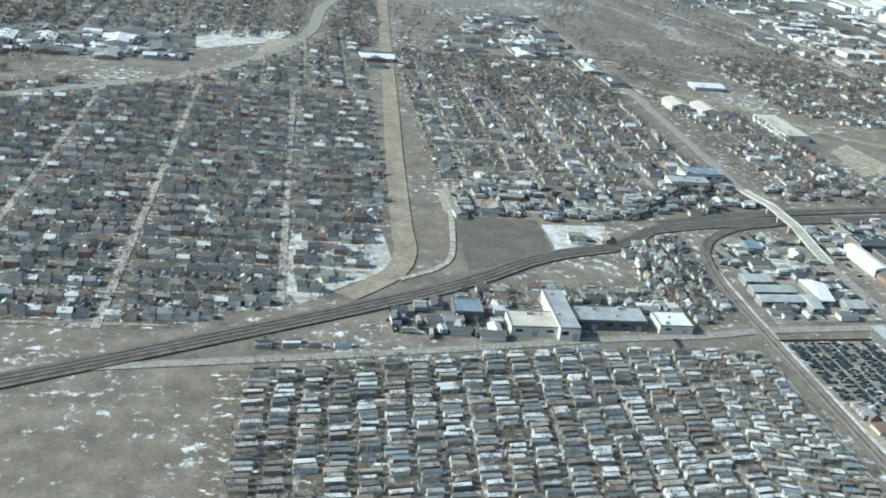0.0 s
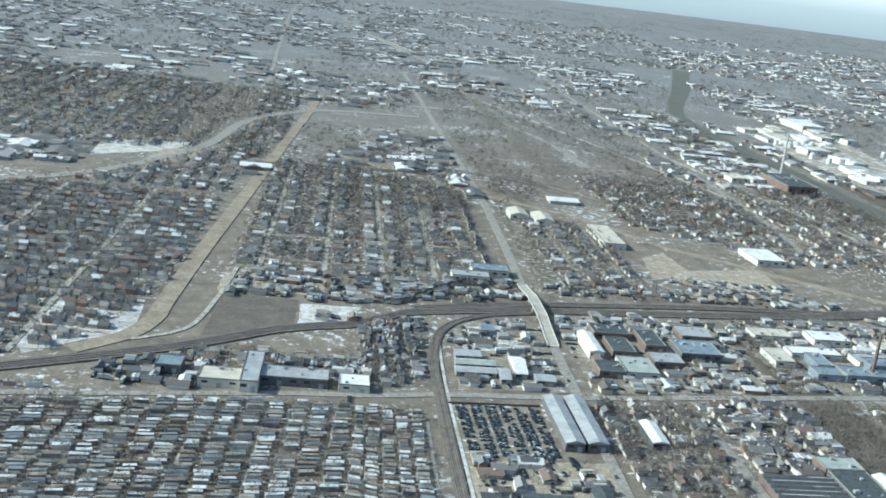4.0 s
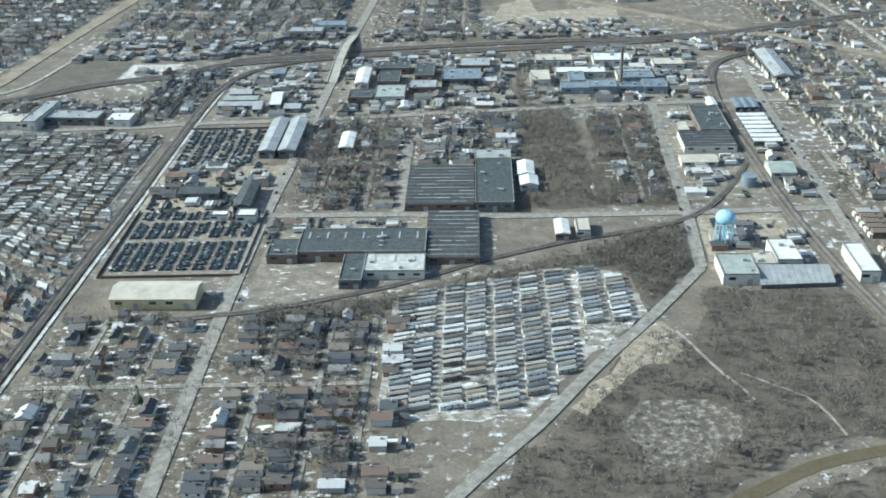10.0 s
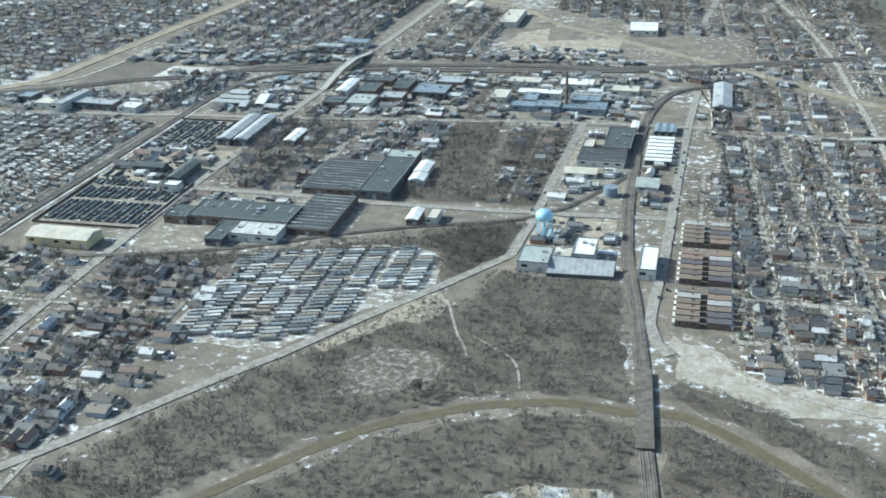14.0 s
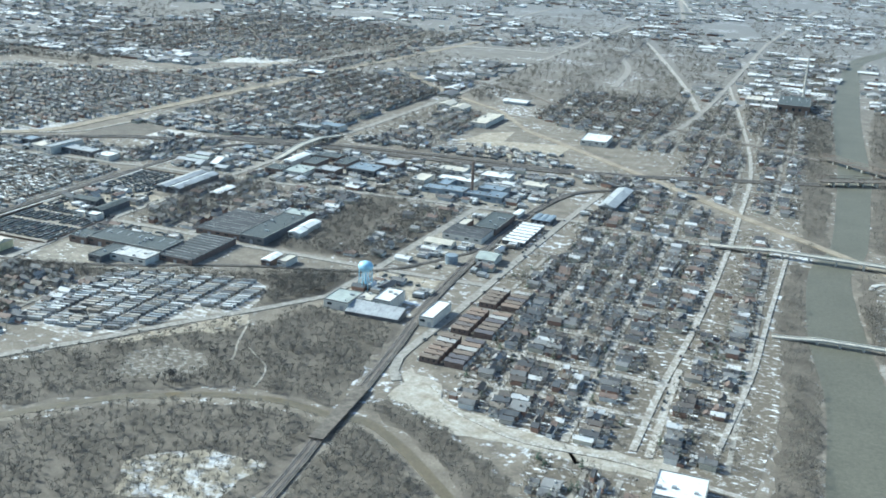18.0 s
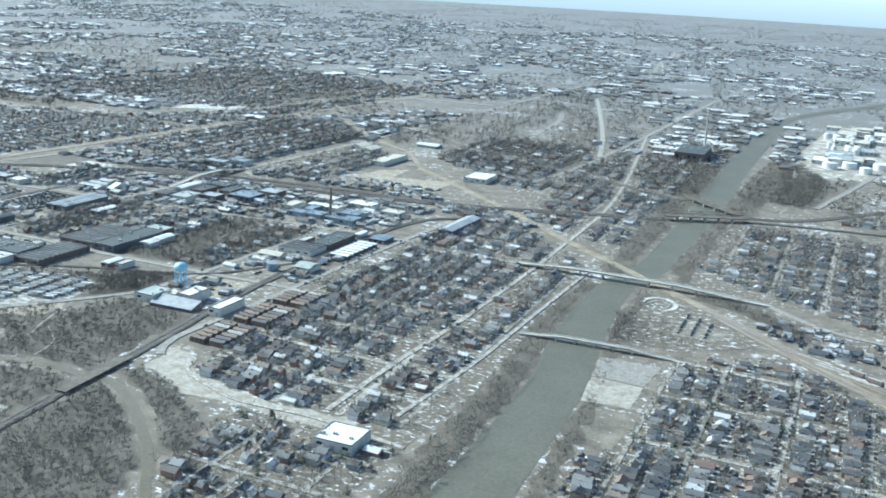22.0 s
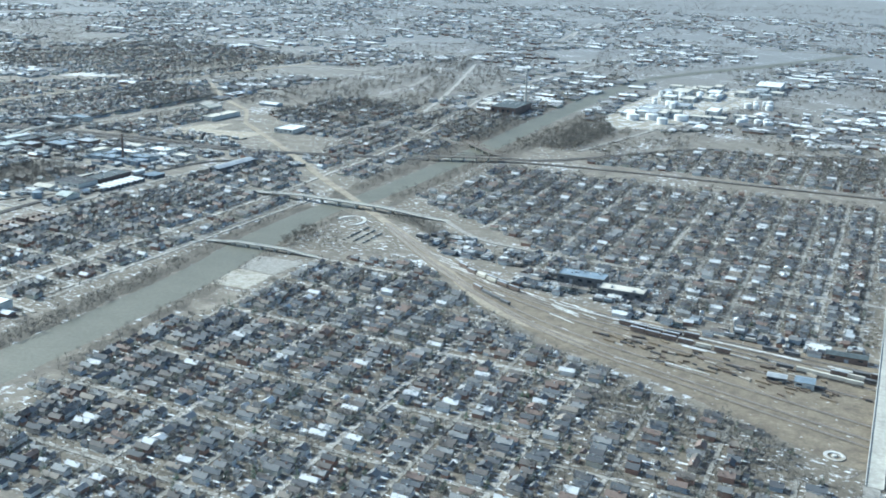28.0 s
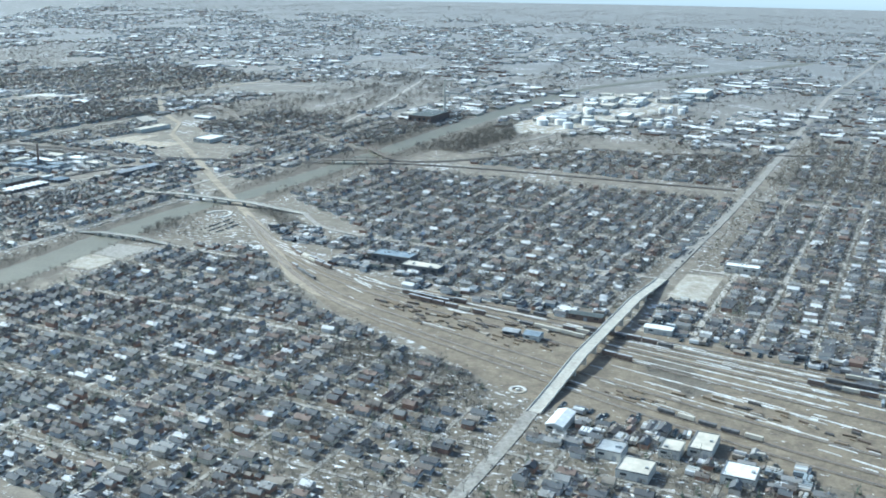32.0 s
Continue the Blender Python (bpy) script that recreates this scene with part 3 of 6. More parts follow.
RIVER = [(666, -200, 30), (663, 60, 28), (661, 150, 26), (652, 225, 26), (648, 315, 21), (658, 368, 20), (662, 500, 22), (663, 566, 23), (660, 850, 24), (668, 1150, 22), (679, 1290, 19), (716, 1420, 22), (790, 1600, 28), (900, 1900, 30)]
line = curve_points(RIVER, 12)
wide = [p.z for p in line]
for p in line:
    p.z = 0
take_line(line, 13)
unit, _ = sides(line, 2.0)
s = Shape()
n = len(line)
s.v = [tuple(p + (u - p) * w / 2 + Vector((0, 0, 0.09))) for p, u, w in zip(line, unit, wide)] + [tuple(p - (u - p) * w / 2 + Vector((0, 0, 0.09))) for p, u, w in zip(line, unit, wide)]
s.f = [(i, n + i, n + i + 1, i + 1) for i in range(n - 1)]
s.m = [0] * len(s.f)
tagged(s.make("river", [M_RIVER]), "broad muddy grey-green river", "river", kind="structure")
band("creek", [(300, -60), (352, 0), (385, 34), (400, 43), (415, 51), (432, 56), (447, 58), (463, 56), (478, 57), (492, 50), (511, 36), (540, 10), (580, -40)], 4.0, 0.10, M_CREEK, 0.1, "brown muddy creek with wooded banks", "creek")

ROADS = [
    ("road_main_west", [(243, -60), (242, 107), (243, 200), (245, 250), (247, 310), (249, 372)], 4.6, M_ROAD),
    ("road_main_north", [(251, 470), (255, 560), (258, 700), (260, 900), (266, 1390)], 5.2, M_ROAD),
    ("road_cross_upper", [(-140, 262), (-13, 281), (52, 292), (111, 303), (184, 310), (250, 313), (341, 322), (415, 328), (500, 329), (560, 330)], 4.6, M_ROAD),
    ("road_cross_lower", [(241, 203), (296, 202), (328, 199), (408, 199), (468, 201)], 4, M_ROAD),
    ("road_tower", [(415, 328), (412, 255), (410, 197), (407, 155)], 4.4, M_ROAD),
    ("road_diagonal", [(407, 155), (385, 124), (364, 97), (344, 69), (331, 54), (300, 15), (270, -20)], 4.0, M_ROAD),
    ("road_depot", [(474, 400), (471, 331), (469, 236), (468, 163), (466, 108), (474, 90)], 4, M_ROAD),
    ("road_factory", [(296, 280), (296, 203)], 4.5, M_ROAD),
    ("road_east_main", [(543, 942), (588, 580), (594, 392), (591, 223), (586, 140), (584, 81)], 2.8, M_STREET),
    ("road_avenue", [(1017, -80), (1017, 40), (1015, 85)], 6, M_ROAD),
    ("road_avenue_north", [(1017, 300), (1019, 400), (1021, 504), (1021, 822), (1016, 1425), (1011, 2556)], 6, M_ROAD),
    ("road_highway", [(-320, 500), (-188, 593), (-146, 627), (-104, 657), (-70, 694), (-34, 760), (-6, 845), (7, 956), (43, 1033), (112, 1083), (287, 1105), (450, 1140)], 11, M_ROAD),
    ("road_embankment", [(120, 840), (196, 770), (345, 636), (503, 492), (590, 409), (647, 358), (699, 311), (752, 263), (801, 211), (835, 182), (884, 164)], 6.5, M_STRIP),
    ("cleared_corridor", [(84, 1180), (71, 1020), (61, 876), (46.5, 623), (40.5, 521), (35.5, 411), (35, 384), (28, 358), (8, 334)], 10.0, M_STRIP),
    ("road_corridor", [(64, 480), (60, 420), (52, 372), (30, 352)], 2.6, M_STREET),
    ("road_far_bend", [(184, 2182), (301, 1628), (381, 1184), (425, 1001), (434, 849)], 7, M_ROAD),
    ("road_far_west", [(91, 2700), (38, 2381), (17, 1768), (9, 1303), (0, 1180)], 6, M_ROAD),
    ("road_far_slant", [(155, 2231), (347, 1531), (485, 969), (530, 760)], 5, M_STREET),
    ("road_far_river", [(585, 1963), (555, 1275), (534, 776), (513, 589)], 5, M_ROAD),
    ("road_far_cross", [(-700, 1260), (-200, 1330), (255, 1400), (600, 1450)], 6, M_ROAD),
    ("road_far_cross_two", [(-500, 1800), (100, 1850), (700, 1900), (1500, 1980)], 8, M_ROAD),
    ("road_plant", [(742, 640), (775, 800), (800, 950), (830, 1250)], 5, M_ROAD),
    ("road_east_cross", [(1021, 560), (1200, 566), (1500, 580)], 5, M_STREET),
    ("road_river_west", [(626, 350), (621, 224), (619, 165), (612, 90)], 2.2, M_STREET),
    ("road_shore", [(488, 92), (528, 76), (548, 70), (583, 72), (627, 66)], 2.4, M_STREET),
]
for i, (nm, pts, w, mat) in enumerate(ROADS):
    band(nm, pts, w, 0.30 + 0.005 * i, mat, 0.4, "pale salted asphalt road" if mat not in (M_DIRT, M_STRIP) else "tan cleared strip of ground", "road")

# ---- railways ----
def railway(name, pts, tracks, top=0.5, bed=None, gauge=0.75, gap=2.4, bed_mat=None):
    """A ballast bed with its tracks, each a pair of rails on a strip of sleepers."""
    width = bed or (tracks * gap + 2.5)
    bedding = band(name, pts, width, top, bed_mat or M_BALLAST, 0.6, "dark ballast railway bed with steel tracks", "railway", clear=1.0)
    line = curve_points(pts, 10)
    for k in range(tracks):
        off = (k - (tracks - 1) / 2) * gap
        for side in (-1, 1):
            a, _ = sides(line, 2 * (off + side * gauge / 2) or 0.001)
            left, right = sides(a, 0.14)
            v = [tuple(p + Vector((0, 0, top + 0.18))) for p in left + right]
            n = len(left)
            link_mesh("rail", v + [(x, y, z - 0.2) for x, y, z in v], [(i, n + i, n + i + 1, i + 1) for i in range(n - 1)] + [(i, i + 1, 2 * n + i + 1, 2 * n + i) for i in range(n - 1)]
                      + [(n + i, 3 * n + i, 3 * n + i + 1, n + i + 1) for i in range(n - 1)], [M_TRACK], parent=bedding)
    return bedding


railway("railway_main", [(-120, 250), (12, 323), (60, 353), (105, 386), (187, 412), (250, 424), (346, 433), (430, 445), (500, 463), (566, 489), (640, 519)], 3, 0.62)
railway("railway_main_east", [(694, 547), (733, 559), (802, 571), (900, 580), (1010, 590)], 2, 0.62, bed=5.0)
railway("railway_second", [(186, 418), (250, 434), (346, 446), (430, 452), (520, 470)], 2, 0.66)
railway("railway_spur", [(249, 420), (220, 411), (198, 389), (189, 350), (187, 300), (185, 222), (183, 161), (180, 60), (178, -40)], 2, 0.58, bed=4.8)
railway("railway_creek", [(510, 426), (482, 414), (460, 395), (450, 357), (447, 300), (448, 256), (449, 217), (453, 163), (460, 119), (466, 76)], 2, 0.55, bed=5.0)
railway("railway_creek_south", [(469, 40), (472, 20), (476, -20), (480, -80)], 2, 0.55, bed=5.0)
railway("railway_old_siding", [(225, 126), (257, 132), (298, 146), (330, 163), (360, 176), (412, 196), (443, 244), (447, 262)], 1, 0.5, bed=2.8)
railway("railway_north", [(20, 771), (87, 788), (157, 797), (225, 796), (300, 768), (420, 700), (560, 640), (640, 600)], 2, 0.5)
railway("railway_far_plant", [(690, 560), (741, 590), (841, 725), (904, 735), (1093, 834)], 2, 0.5)

# the yard: tracks that fan out side by side
YARD_N = [(700, 309), (765, 257), (821, 225), (884, 209), (980, 200), (1110, 188), (1300, 172)]
YARD_S = [(712, 292), (770, 236), (826, 192), (880, 160), (975, 128), (1110, 92), (1300, 66)]
yard_lines = []
for k in range(13):
    f = k / 12
    pts = [(a[0] + (b[0] - a[0]) * f, a[1] + (b[1] - a[1]) * f) for a, b in zip(YARD_N, YARD_S)]
    if k not in (4, 6, 7, 8, 10):
        yard_lines.append(pts)
        railway("railway_yard_%d" % (k + 1), pts, 1, 0.36 + 0.008 * k, bed=2.0, bed_mat=M_YARD_BED)


snow_strips = []
for k, start in ((0, 884), (0, 1026), (1, 1027), (2, 1030), (3, 1027), (4, 1034), (6, 1030), (8, 1036)):
    f = (k + 0.5) / 12
    pts = [(a[0] + (b[0] - a[0]) * f, a[1] + (b[1] - a[1]) * f) for a, b in zip(YARD_N, YARD_S)]
    e, g = pts[4], pts[5]
    at = [(x, e[1] + (g[1] - e[1]) * (x - e[0]) / (g[0] - e[0])) for x in (start, start + 30, start + 62, start + 96)] if start > 1000 else pts[2:4] + [pts[4]]
    band("yard_snow_strip_%d" % (len(snow_strips) + 1), at, (0.5, 1.3 + 0.8 * (k % 3 == 0)), 0.30 + 0.004 * len(snow_strips), M_SNOW, 0.2, "long strip of snow between the yard tracks", "snow")
    snow_strips.append(k)


# ---- bridges ----
def bridge(name, a, b, width, height, deck_mat, label, spans=8, ramp_len=0.0, parapet=True, truss=False):
    a, b = Vector((*a, 0)), Vector((*b, 0))
    d = (b - a).normalized()
    n = Vector((-d.y, d.x, 0))
    length = (b - a).length
    thing = new(name)
    tagged(thing, label, "bridge")
    cuts = sorted({0.0, ramp_len, *(length * i / spans for i in range(spans + 1)), length - ramp_len, length})
    line = []
    for c in cuts:
        h = height
        if ramp_len:
            h = height * min(1.0, c / ramp_len, (length - c) / ramp_len)
        line.append((a + d * c) + Vector((0, 0, max(0.5, h))))
    def slab(nm, off, w, up, thick, mat):
        left = [p + n * (off + w / 2) + Vector((0, 0, up)) for p in line]
        right = [p + n * (off - w / 2) + Vector((0, 0, up)) for p in line]
        k = len(line)
        v = [tuple(p) for p in left + right] + [tuple(p - Vector((0, 0, thick))) for p in left + right]
        f = []
        for i in range(k - 1):
            f += [(i, k + i, k + i + 1, i + 1), (i, i + 1, 2 * k + i + 1, 2 * k + i), (k + i, 3 * k + i, 3 * k + i + 1, k + i + 1), (2 * k + i, 2 * k + i + 1, 3 * k + i + 1, 3 * k + i)]
        f += [(0, 2 * k, 3 * k, k), (k - 1, 2 * k - 1, 4 * k - 1, 3 * k - 1)]
        link_mesh(nm, v, f, [mat], parent=thing)
    take_line([a, b], width / 2 + 2)
    slab("deck", 0, width, 0, 0.5, deck_mat)
    if parapet:
        for sgn in (-1, 1):
            slab("parapet", sgn * (width / 2 - 0.15), 0.3, 0.4, 0.4, M_CONCRETE)
    for i in range(1, spans):
        c = length * i / spans
        h = height if not ramp_len else height * min(1.0, c / ramp_len, (length - c) / ramp_len)
        if h < 1.6:
            continue
        p = a + d * c
        s = Shape()
        q = [p + n * (sx * width * 0.42) + d * (sy * 0.5) for sx, sy in ((-1, -1), (1, -1), (1, 1), (-1, 1))]
        s.hull([tuple(x) for x in q], [tuple(x + Vector((0, 0, h - 0.6))) for x in q])
        s.make("pier", [M_CONCRETE], thing)
    if truss:
        for sgn in (-1, 1):
            base = n * (sgn * width / 2)
            k = 6
            for i in range(k):
                p, q = a + d * (length * i / k) + base, a + d * (length * (i + 1) / k) + base
                lo, hi = Vector((0, 0, height)), Vector((0, 0, height + 2.6))
                for u, v in ((p + lo, q + hi if i % 2 == 0 else q + lo), (p + hi, q + hi), (p + lo, p + hi)):
                    Shape().tube(u, v, 0.16, 0.16, 4).make("truss_bar", [M_STEEL], thing)
    return thing


bridge("road_bridge", (249, 372), (251, 470), 5.4, 4.2, M_DECK, "concrete road bridge over the main railway", 8, 34)
bridge("river_bridge", (566, 331), (736, 334), 5.0, 3.4, M_DECK, "long concrete road bridge over the river", 12, 52)
bridge("river_footbridge", (624, 211), (702, 216), 3.4, 2.3, M_DECK, "low arched concrete road bridge over the river", 8, 22)
bridge("railway_bridge", (638, 518), (696, 548), 8, 3.5, M_BALLAST, "dark steel railway bridge over the river", 6, 0, False, True)
bridge("far_railway_bridge", (640, 606), (690, 560), 6, 3.0, M_BALLAST, "dark steel railway bridge over the river", 5, 0, False, True)
bridge("creek_railway_bridge", (466, 78), (469.5, 38), 5.4, 1.4, M_BALLAST, "dark railway bridge over the brown creek", 4, 0, False)
bridge("yard_viaduct", (1016, 84), (1017, 300), 6.5, 5.0, M_DECK, "long concrete road viaduct over the rail yard", 14, 60)
band("road_bridge_east", [(735, 334), (748, 322), (766, 308), (800, 300), (900, 296), (1017, 300)], 4.2, 0.46, M_ROAD, 0.5, "pale salted asphalt road", "road")
band("road_bridge_west", [(540, 331), (560, 330), (568, 331)], 4.2, 0.45, M_ROAD, 0.5, "pale salted asphalt road", "road")
band("road_footbridge_east", [(700, 216), (730, 214), (764, 214)], 3, 0.44, M_STREET, 0.5, "pale slushy street", "road")


band("spur_snow", [(194, 375), (192, 340), (190.5, 300), (189, 222), (187, 161), (184, 60)], 1.3, 0.32, M_SNOW, 0.2, "strip of snow beside the railway spur", "snow")
band("curved_terrace", [(678 + 9.5 * math.cos(radians(q)), 300 + 12 * math.sin(radians(q))) for q in range(-60, 200, 20)], 2.6, 0.5, M_SNOW, 0.5, "curved snowy terrace in the riverside park", "terrace")
band("curved_path", [(678 + 5.5 * math.cos(radians(q)), 299 + 7.5 * math.sin(radians(q))) for q in range(-60, 200, 20)], 1.6, 0.42, M_ROAD, 0.4, "curved path in the riverside park", "path")
band("round_terrace", [(1001 + 3.4 * math.cos(radians(q)), 103 + 3.4 * math.sin(radians(q))) for q in range(0, 361, 20)], 1.5, 0.5, M_SNOW, 0.4, "round pale terrace on a lawn beside the rail yard", "terrace")
tagged(Shape().tube((1001, 103, 0), (1001, 103, 0.8), 1.1, 0.9, 16).make("round_plinth", [M_CONCRETE]), "low round concrete plinth in the terrace", "plinth")
FENCES = [[(191.5, 155), (242.5, 155)], [(191.5, 155), (191.5, 209)], [(190, 302), (228, 302)], [(242.6, 156), (242.8, 208)]]
for pts in FENCES:
    band("fence_%d" % (FENCES.index(pts) + 1), pts, 0.14, 1.0, M_STEEL, 1.0, "dark steel fence round the car lot", "fence", clear=0)

band("wood_path", [(391, 115), (394, 108), (398, 98), (401, 91), (404, 86), (407, 79)], 0.9, 0.16, M_PALE, 0.15, "pale footpath through the woodland", "path", clear=1.0)
band("wood_path_east", [(406, 92), (414, 86), (422, 80), (426, 72), (428, 63)], 0.8, 0.16, M_PALE, 0.15, "pale footpath through the woodland", "path", clear=0.8)


# ---- works, warehouses and sheds ----
def works(name, label, x0, x1, y0, y1, h, roof_mat, wall_mat, ridge=None, units=0, saw=0, parapet=True, stripes=None):
    """A large building: walls with doors and a window band, its roof flat, gabled or saw-toothed, with units on it."""
    thing = tagged(new(name), label, "building")
    thing.matrix_basis = pose((x0 + x1) / 2, (y0 + y1) / 2, 0)
    a, b = (x1 - x0) / 2, (y1 - y0) / 2
    Shape().box(-a, a, -b, b, 0, h, 0).make("outer_wall", [wall_mat], thing)
    TAKEN.update((i, j) for i in range(int(x0 // 2) - 1, int(x1 // 2) + 2) for j in range(int(y0 // 2) - 1, int(y1 // 2) + 2))
    if saw:
        n = saw
        for i in range(n):
            s = Shape()
            u0, u1 = -b + 2 * b * i / n, -b + 2 * b * (i + 1) / n
            s.v = [(-a, u0, h), (a, u0, h), (-a, u1, h), (a, u1, h), (-a, u0 + 0.5, h + 0.85), (a, u0 + 0.5, h + 0.85)]
            s.f, s.m = [(0, 1, 5, 4), (2, 4, 5, 3), (0, 4, 2), (1, 3, 5)], [1, 0, 1, 1]
            tooth = s.make("roof_tooth", [roof_mat, W_DARK if stripes is None else stripes], thing)
            r = random.Random(name + str(x0) + str(i))
            if stripes is None:
                for q in range(r.randrange(1, 4)):
                    e0 = r.uniform(-a, a * 0.6)
                    e1, w = min(a, e0 + 2 * a * r.uniform(0.15, 0.7)), r.uniform(0.35, 0.95)
                    Shape().hull([(e0, u0 + 0.5, h + 0.82), (e1, u0 + 0.5, h + 0.82), (e1, u0 + 0.5 + w, h + 0.80 - 0.28 * w), (e0, u0 + 0.5 + w, h + 0.80 - 0.28 * w)],
                                 [(e0, u0 + 0.55, h + 0.93), (e1, u0 + 0.55, h + 0.93), (e1, u0 + 0.45 + w, h + 0.93 - 0.28 * w), (e0, u0 + 0.45 + w, h + 0.93 - 0.28 * w)]).make("snow_strip", [M_RIDGE], tooth, "strip of old snow")
    elif ridge:
        s = Shape()
        if ridge == "x":
            s.gable(-a, a, -b, b, h - 0.05, h + 0.30 * b, 0, over=0.3)
        else:
            s.gable(-b, b, -a, a, h - 0.05, h + 0.30 * a, 0, over=0.3)
            s.v = [(-y, x, z) for x, y, z in s.v]
        s.make("roof", [roof_mat], thing)
    else:
        top = Shape().box(-a + 0.25, a - 0.25, -b + 0.25, b - 0.25, h - 0.1, h + 0.12, 0).make("roof", [roof_mat], thing)
        for p in ((-a, a, -b, -b + 0.25), (-a, a, b - 0.25, b), (-a, -a + 0.25, -b + 0.25, b - 0.25), (a - 0.25, a, -b + 0.25, b - 0.25)):
            Shape().box(*p, h - 0.1, h + 0.45, 0).make("parapet", [W_COPING], thing)
        r = random.Random(name + str(x0))
        if a > 8 and b > 5:
            for i in range(int(a / 3)):
                sx = -a + 2 * a * (i + 0.5) / int(a / 3)
                Shape().box(sx - 0.35, sx + 0.35, b * 0.15, b * 0.7, h + 0.1, h + 0.3, 0, 0.1).make("skylight", [R_GREY], top)
        for i in range(units):
            ux, uy, q = r.uniform(-a * 0.8, a * 0.8), r.uniform(-b * 0.75, b * 0.75), r.uniform(0.4, 1.0)
            Shape().box(ux - q, ux + q, uy - q * 0.7, uy + q * 0.7, h + 0.1, h + 0.5 + q * 0.6, 0, 0.05).make("roof_unit", [R_GREY], top)
    n = max(2, int(2 * a / 5))
    for i in range(n):
        cx = -a + 2 * a * (i + 0.5) / n
        if i % 3 == 1:
            Shape().box(cx - 0.9, cx + 0.9, -b - 0.04, -b + 0.1, 0, h * 0.6, 0).make("loading_door", [R_GREY], thing)
        else:
            Shape().box(cx - 1.2, cx + 1.2, -b - 0.04, -b + 0.1, h * 0.5, h * 0.78, 0).make("window", [M_GLASS], thing)
    return thing


works("cream_warehouse", "long cream warehouse with a tan roof", 204, 232, 133, 145, 4, R_TAN, W_YELLOW, "x")
works("dark_factory", "large flat factory with a black felt roof", 251, 262, 163, 175, 3.6, R_DARK, W_BRICK, units=3)
works("dark_factory", "large flat factory hall with a black felt roof and white edging", 262.3, 308, 163.5, 182, 4.0, R_DARK, W_BRICK, units=6)
works("factory_annex", "pale grey annex at the factory's front", 287.5, 308.5, 150, 163, 3.4, R_PALE, W_PALE, units=4)
works("factory_wing", "low black-roofed wing of the factory", 279.5, 287.2, 144, 163, 3.3, R_DARK, W_DARK, units=1)
works("saw_tooth_shed", "old factory hall with a dark saw-tooth roof", 308.6, 328, 160, 199, 3.0, R_DARK, W_BRICK, saw=11)
works("saw_tooth_shed", "old factory hall with a long dark saw-tooth roof", 299, 326, 205, 245, 3.0, R_DARK, W_BRICK, saw=12)
works("dark_warehouse", "tall dark warehouse with pale roof edges", 327, 342, 203, 247.5, 4.0, R_DARK, W_DARK, units=7)
works("white_roof_hall", "pale-roofed hall beside the dark warehouse", 326.5, 342, 248, 258, 4.2, R_GREEN, W_BRICK, units=2)
works("pale_shed", "pale metal shed with a shallow gable", 345.5, 352.5, 222, 231, 3, R_WHITE, W_PALE, "y")
works("pale_shed", "pale metal shed with a shallow gable", 345, 351.5, 233, 247, 3, R_WHITE, W_PALE, "y")
works("twin_hall", "long grey metal hall of a pair", 229.5, 236.6, 264, 305, 3.6, R_GREY, W_DARK, "y")
works("twin_hall", "long grey metal hall of a pair", 238.4, 245.8, 264, 305, 3.6, R_GREY, W_DARK, "y")
works("dark_barn", "dark gabled shed in the scrap yard", 230, 236.5, 205, 229, 3.6, R_DARK, W_DARK, "y")
works("dark_barn", "long dark gabled shed in the scrap yard", 205, 221, 219, 225.5, 3.2, R_DARK, W_DARK, "x")
works("white_office", "small white flat-roofed office beside the road", 233, 240.5, 196, 202, 3.6, R_WHITE, W_PALE)
works("white_office", "small white flat-roofed office beside the lot", 222, 229, 199, 203, 2.6, R_WHITE, W_PALE)
for x0, x1, y0, y1, mat in ((197, 214, 330, 336, R_GREY), (198, 215, 339, 345, R_GREEN), (199, 210, 349, 356, R_GREY), (215.5, 219.5, 324, 336, R_GREY), (223, 228, 331, 350, R_WHITE),
                            (231, 239, 324, 331, R_GREY), (216, 222, 384, 392, R_BLUE)):
    works("metal_workshop", "metal workshop with a pale ribbed roof", x0, x1, y0, y1, 2.5, mat, W_COPING, "x")
works("white_hall", "white gabled hall beside the bridge", 263, 269.5, 359, 384, 4, R_WHITE, W_PALE, "y")
works("blue_hall", "long blue-grey flat hall", 309, 329, 362, 380, 4, R_BLUE, W_DARK, units=4)
for x0, x1, y0, y1, mat in ((272, 290, 386, 398, R_DARK), (275, 286, 362, 380, R_DARK), (292, 306, 350, 362, R_GREY), (294, 304, 372, 392, R_DARK), (262, 274, 336, 348, R_DARK), (318, 334, 388, 402, R_GREY)):
    works("workshop", "flat-roofed workshop north of the road", x0, x1, y0, y1, 3.5, mat, W_BRICK, units=2)
for x0, x1, y0, y1, h in ((371, 384.5, 345, 355, 3.2), (385, 399, 344, 356, 3.8), (399.5, 413, 345, 354, 3.2), (413.5, 425, 343, 357, 3.6), (376, 384, 356.5, 372, 3.6), (404, 420, 357.5, 368, 4.2)):
    works("blue_works", "long low works block with blue-grey cladding", x0, x1, y0, y1, h, R_BLUE, R_BLUE, units=2)
works("green_flat_works", "low flat works with a grey-green roof", 275, 290, 337, 356, 3, R_GREEN, W_PALE, units=3)
works("ribbed_hall", "narrow pale hall with a ribbed gable roof", 265, 271, 267.5, 286, 3, R_WHITE, W_DARK, "y")
for x0, x1, y0, y1, mat in ((356, 366, 360, 378, R_TAN), (370, 396, 372, 382, R_WHITE), (402, 420, 364, 376, R_GREY), (360, 380, 396, 408, R_TAN), (392, 412, 394, 408, R_WHITE), (424, 440, 384, 396, R_TAN)):
    works("yard_store", "pale flat store in the works yard", x0, x1, y0, y1, 3.2, mat, W_PALE, units=2)
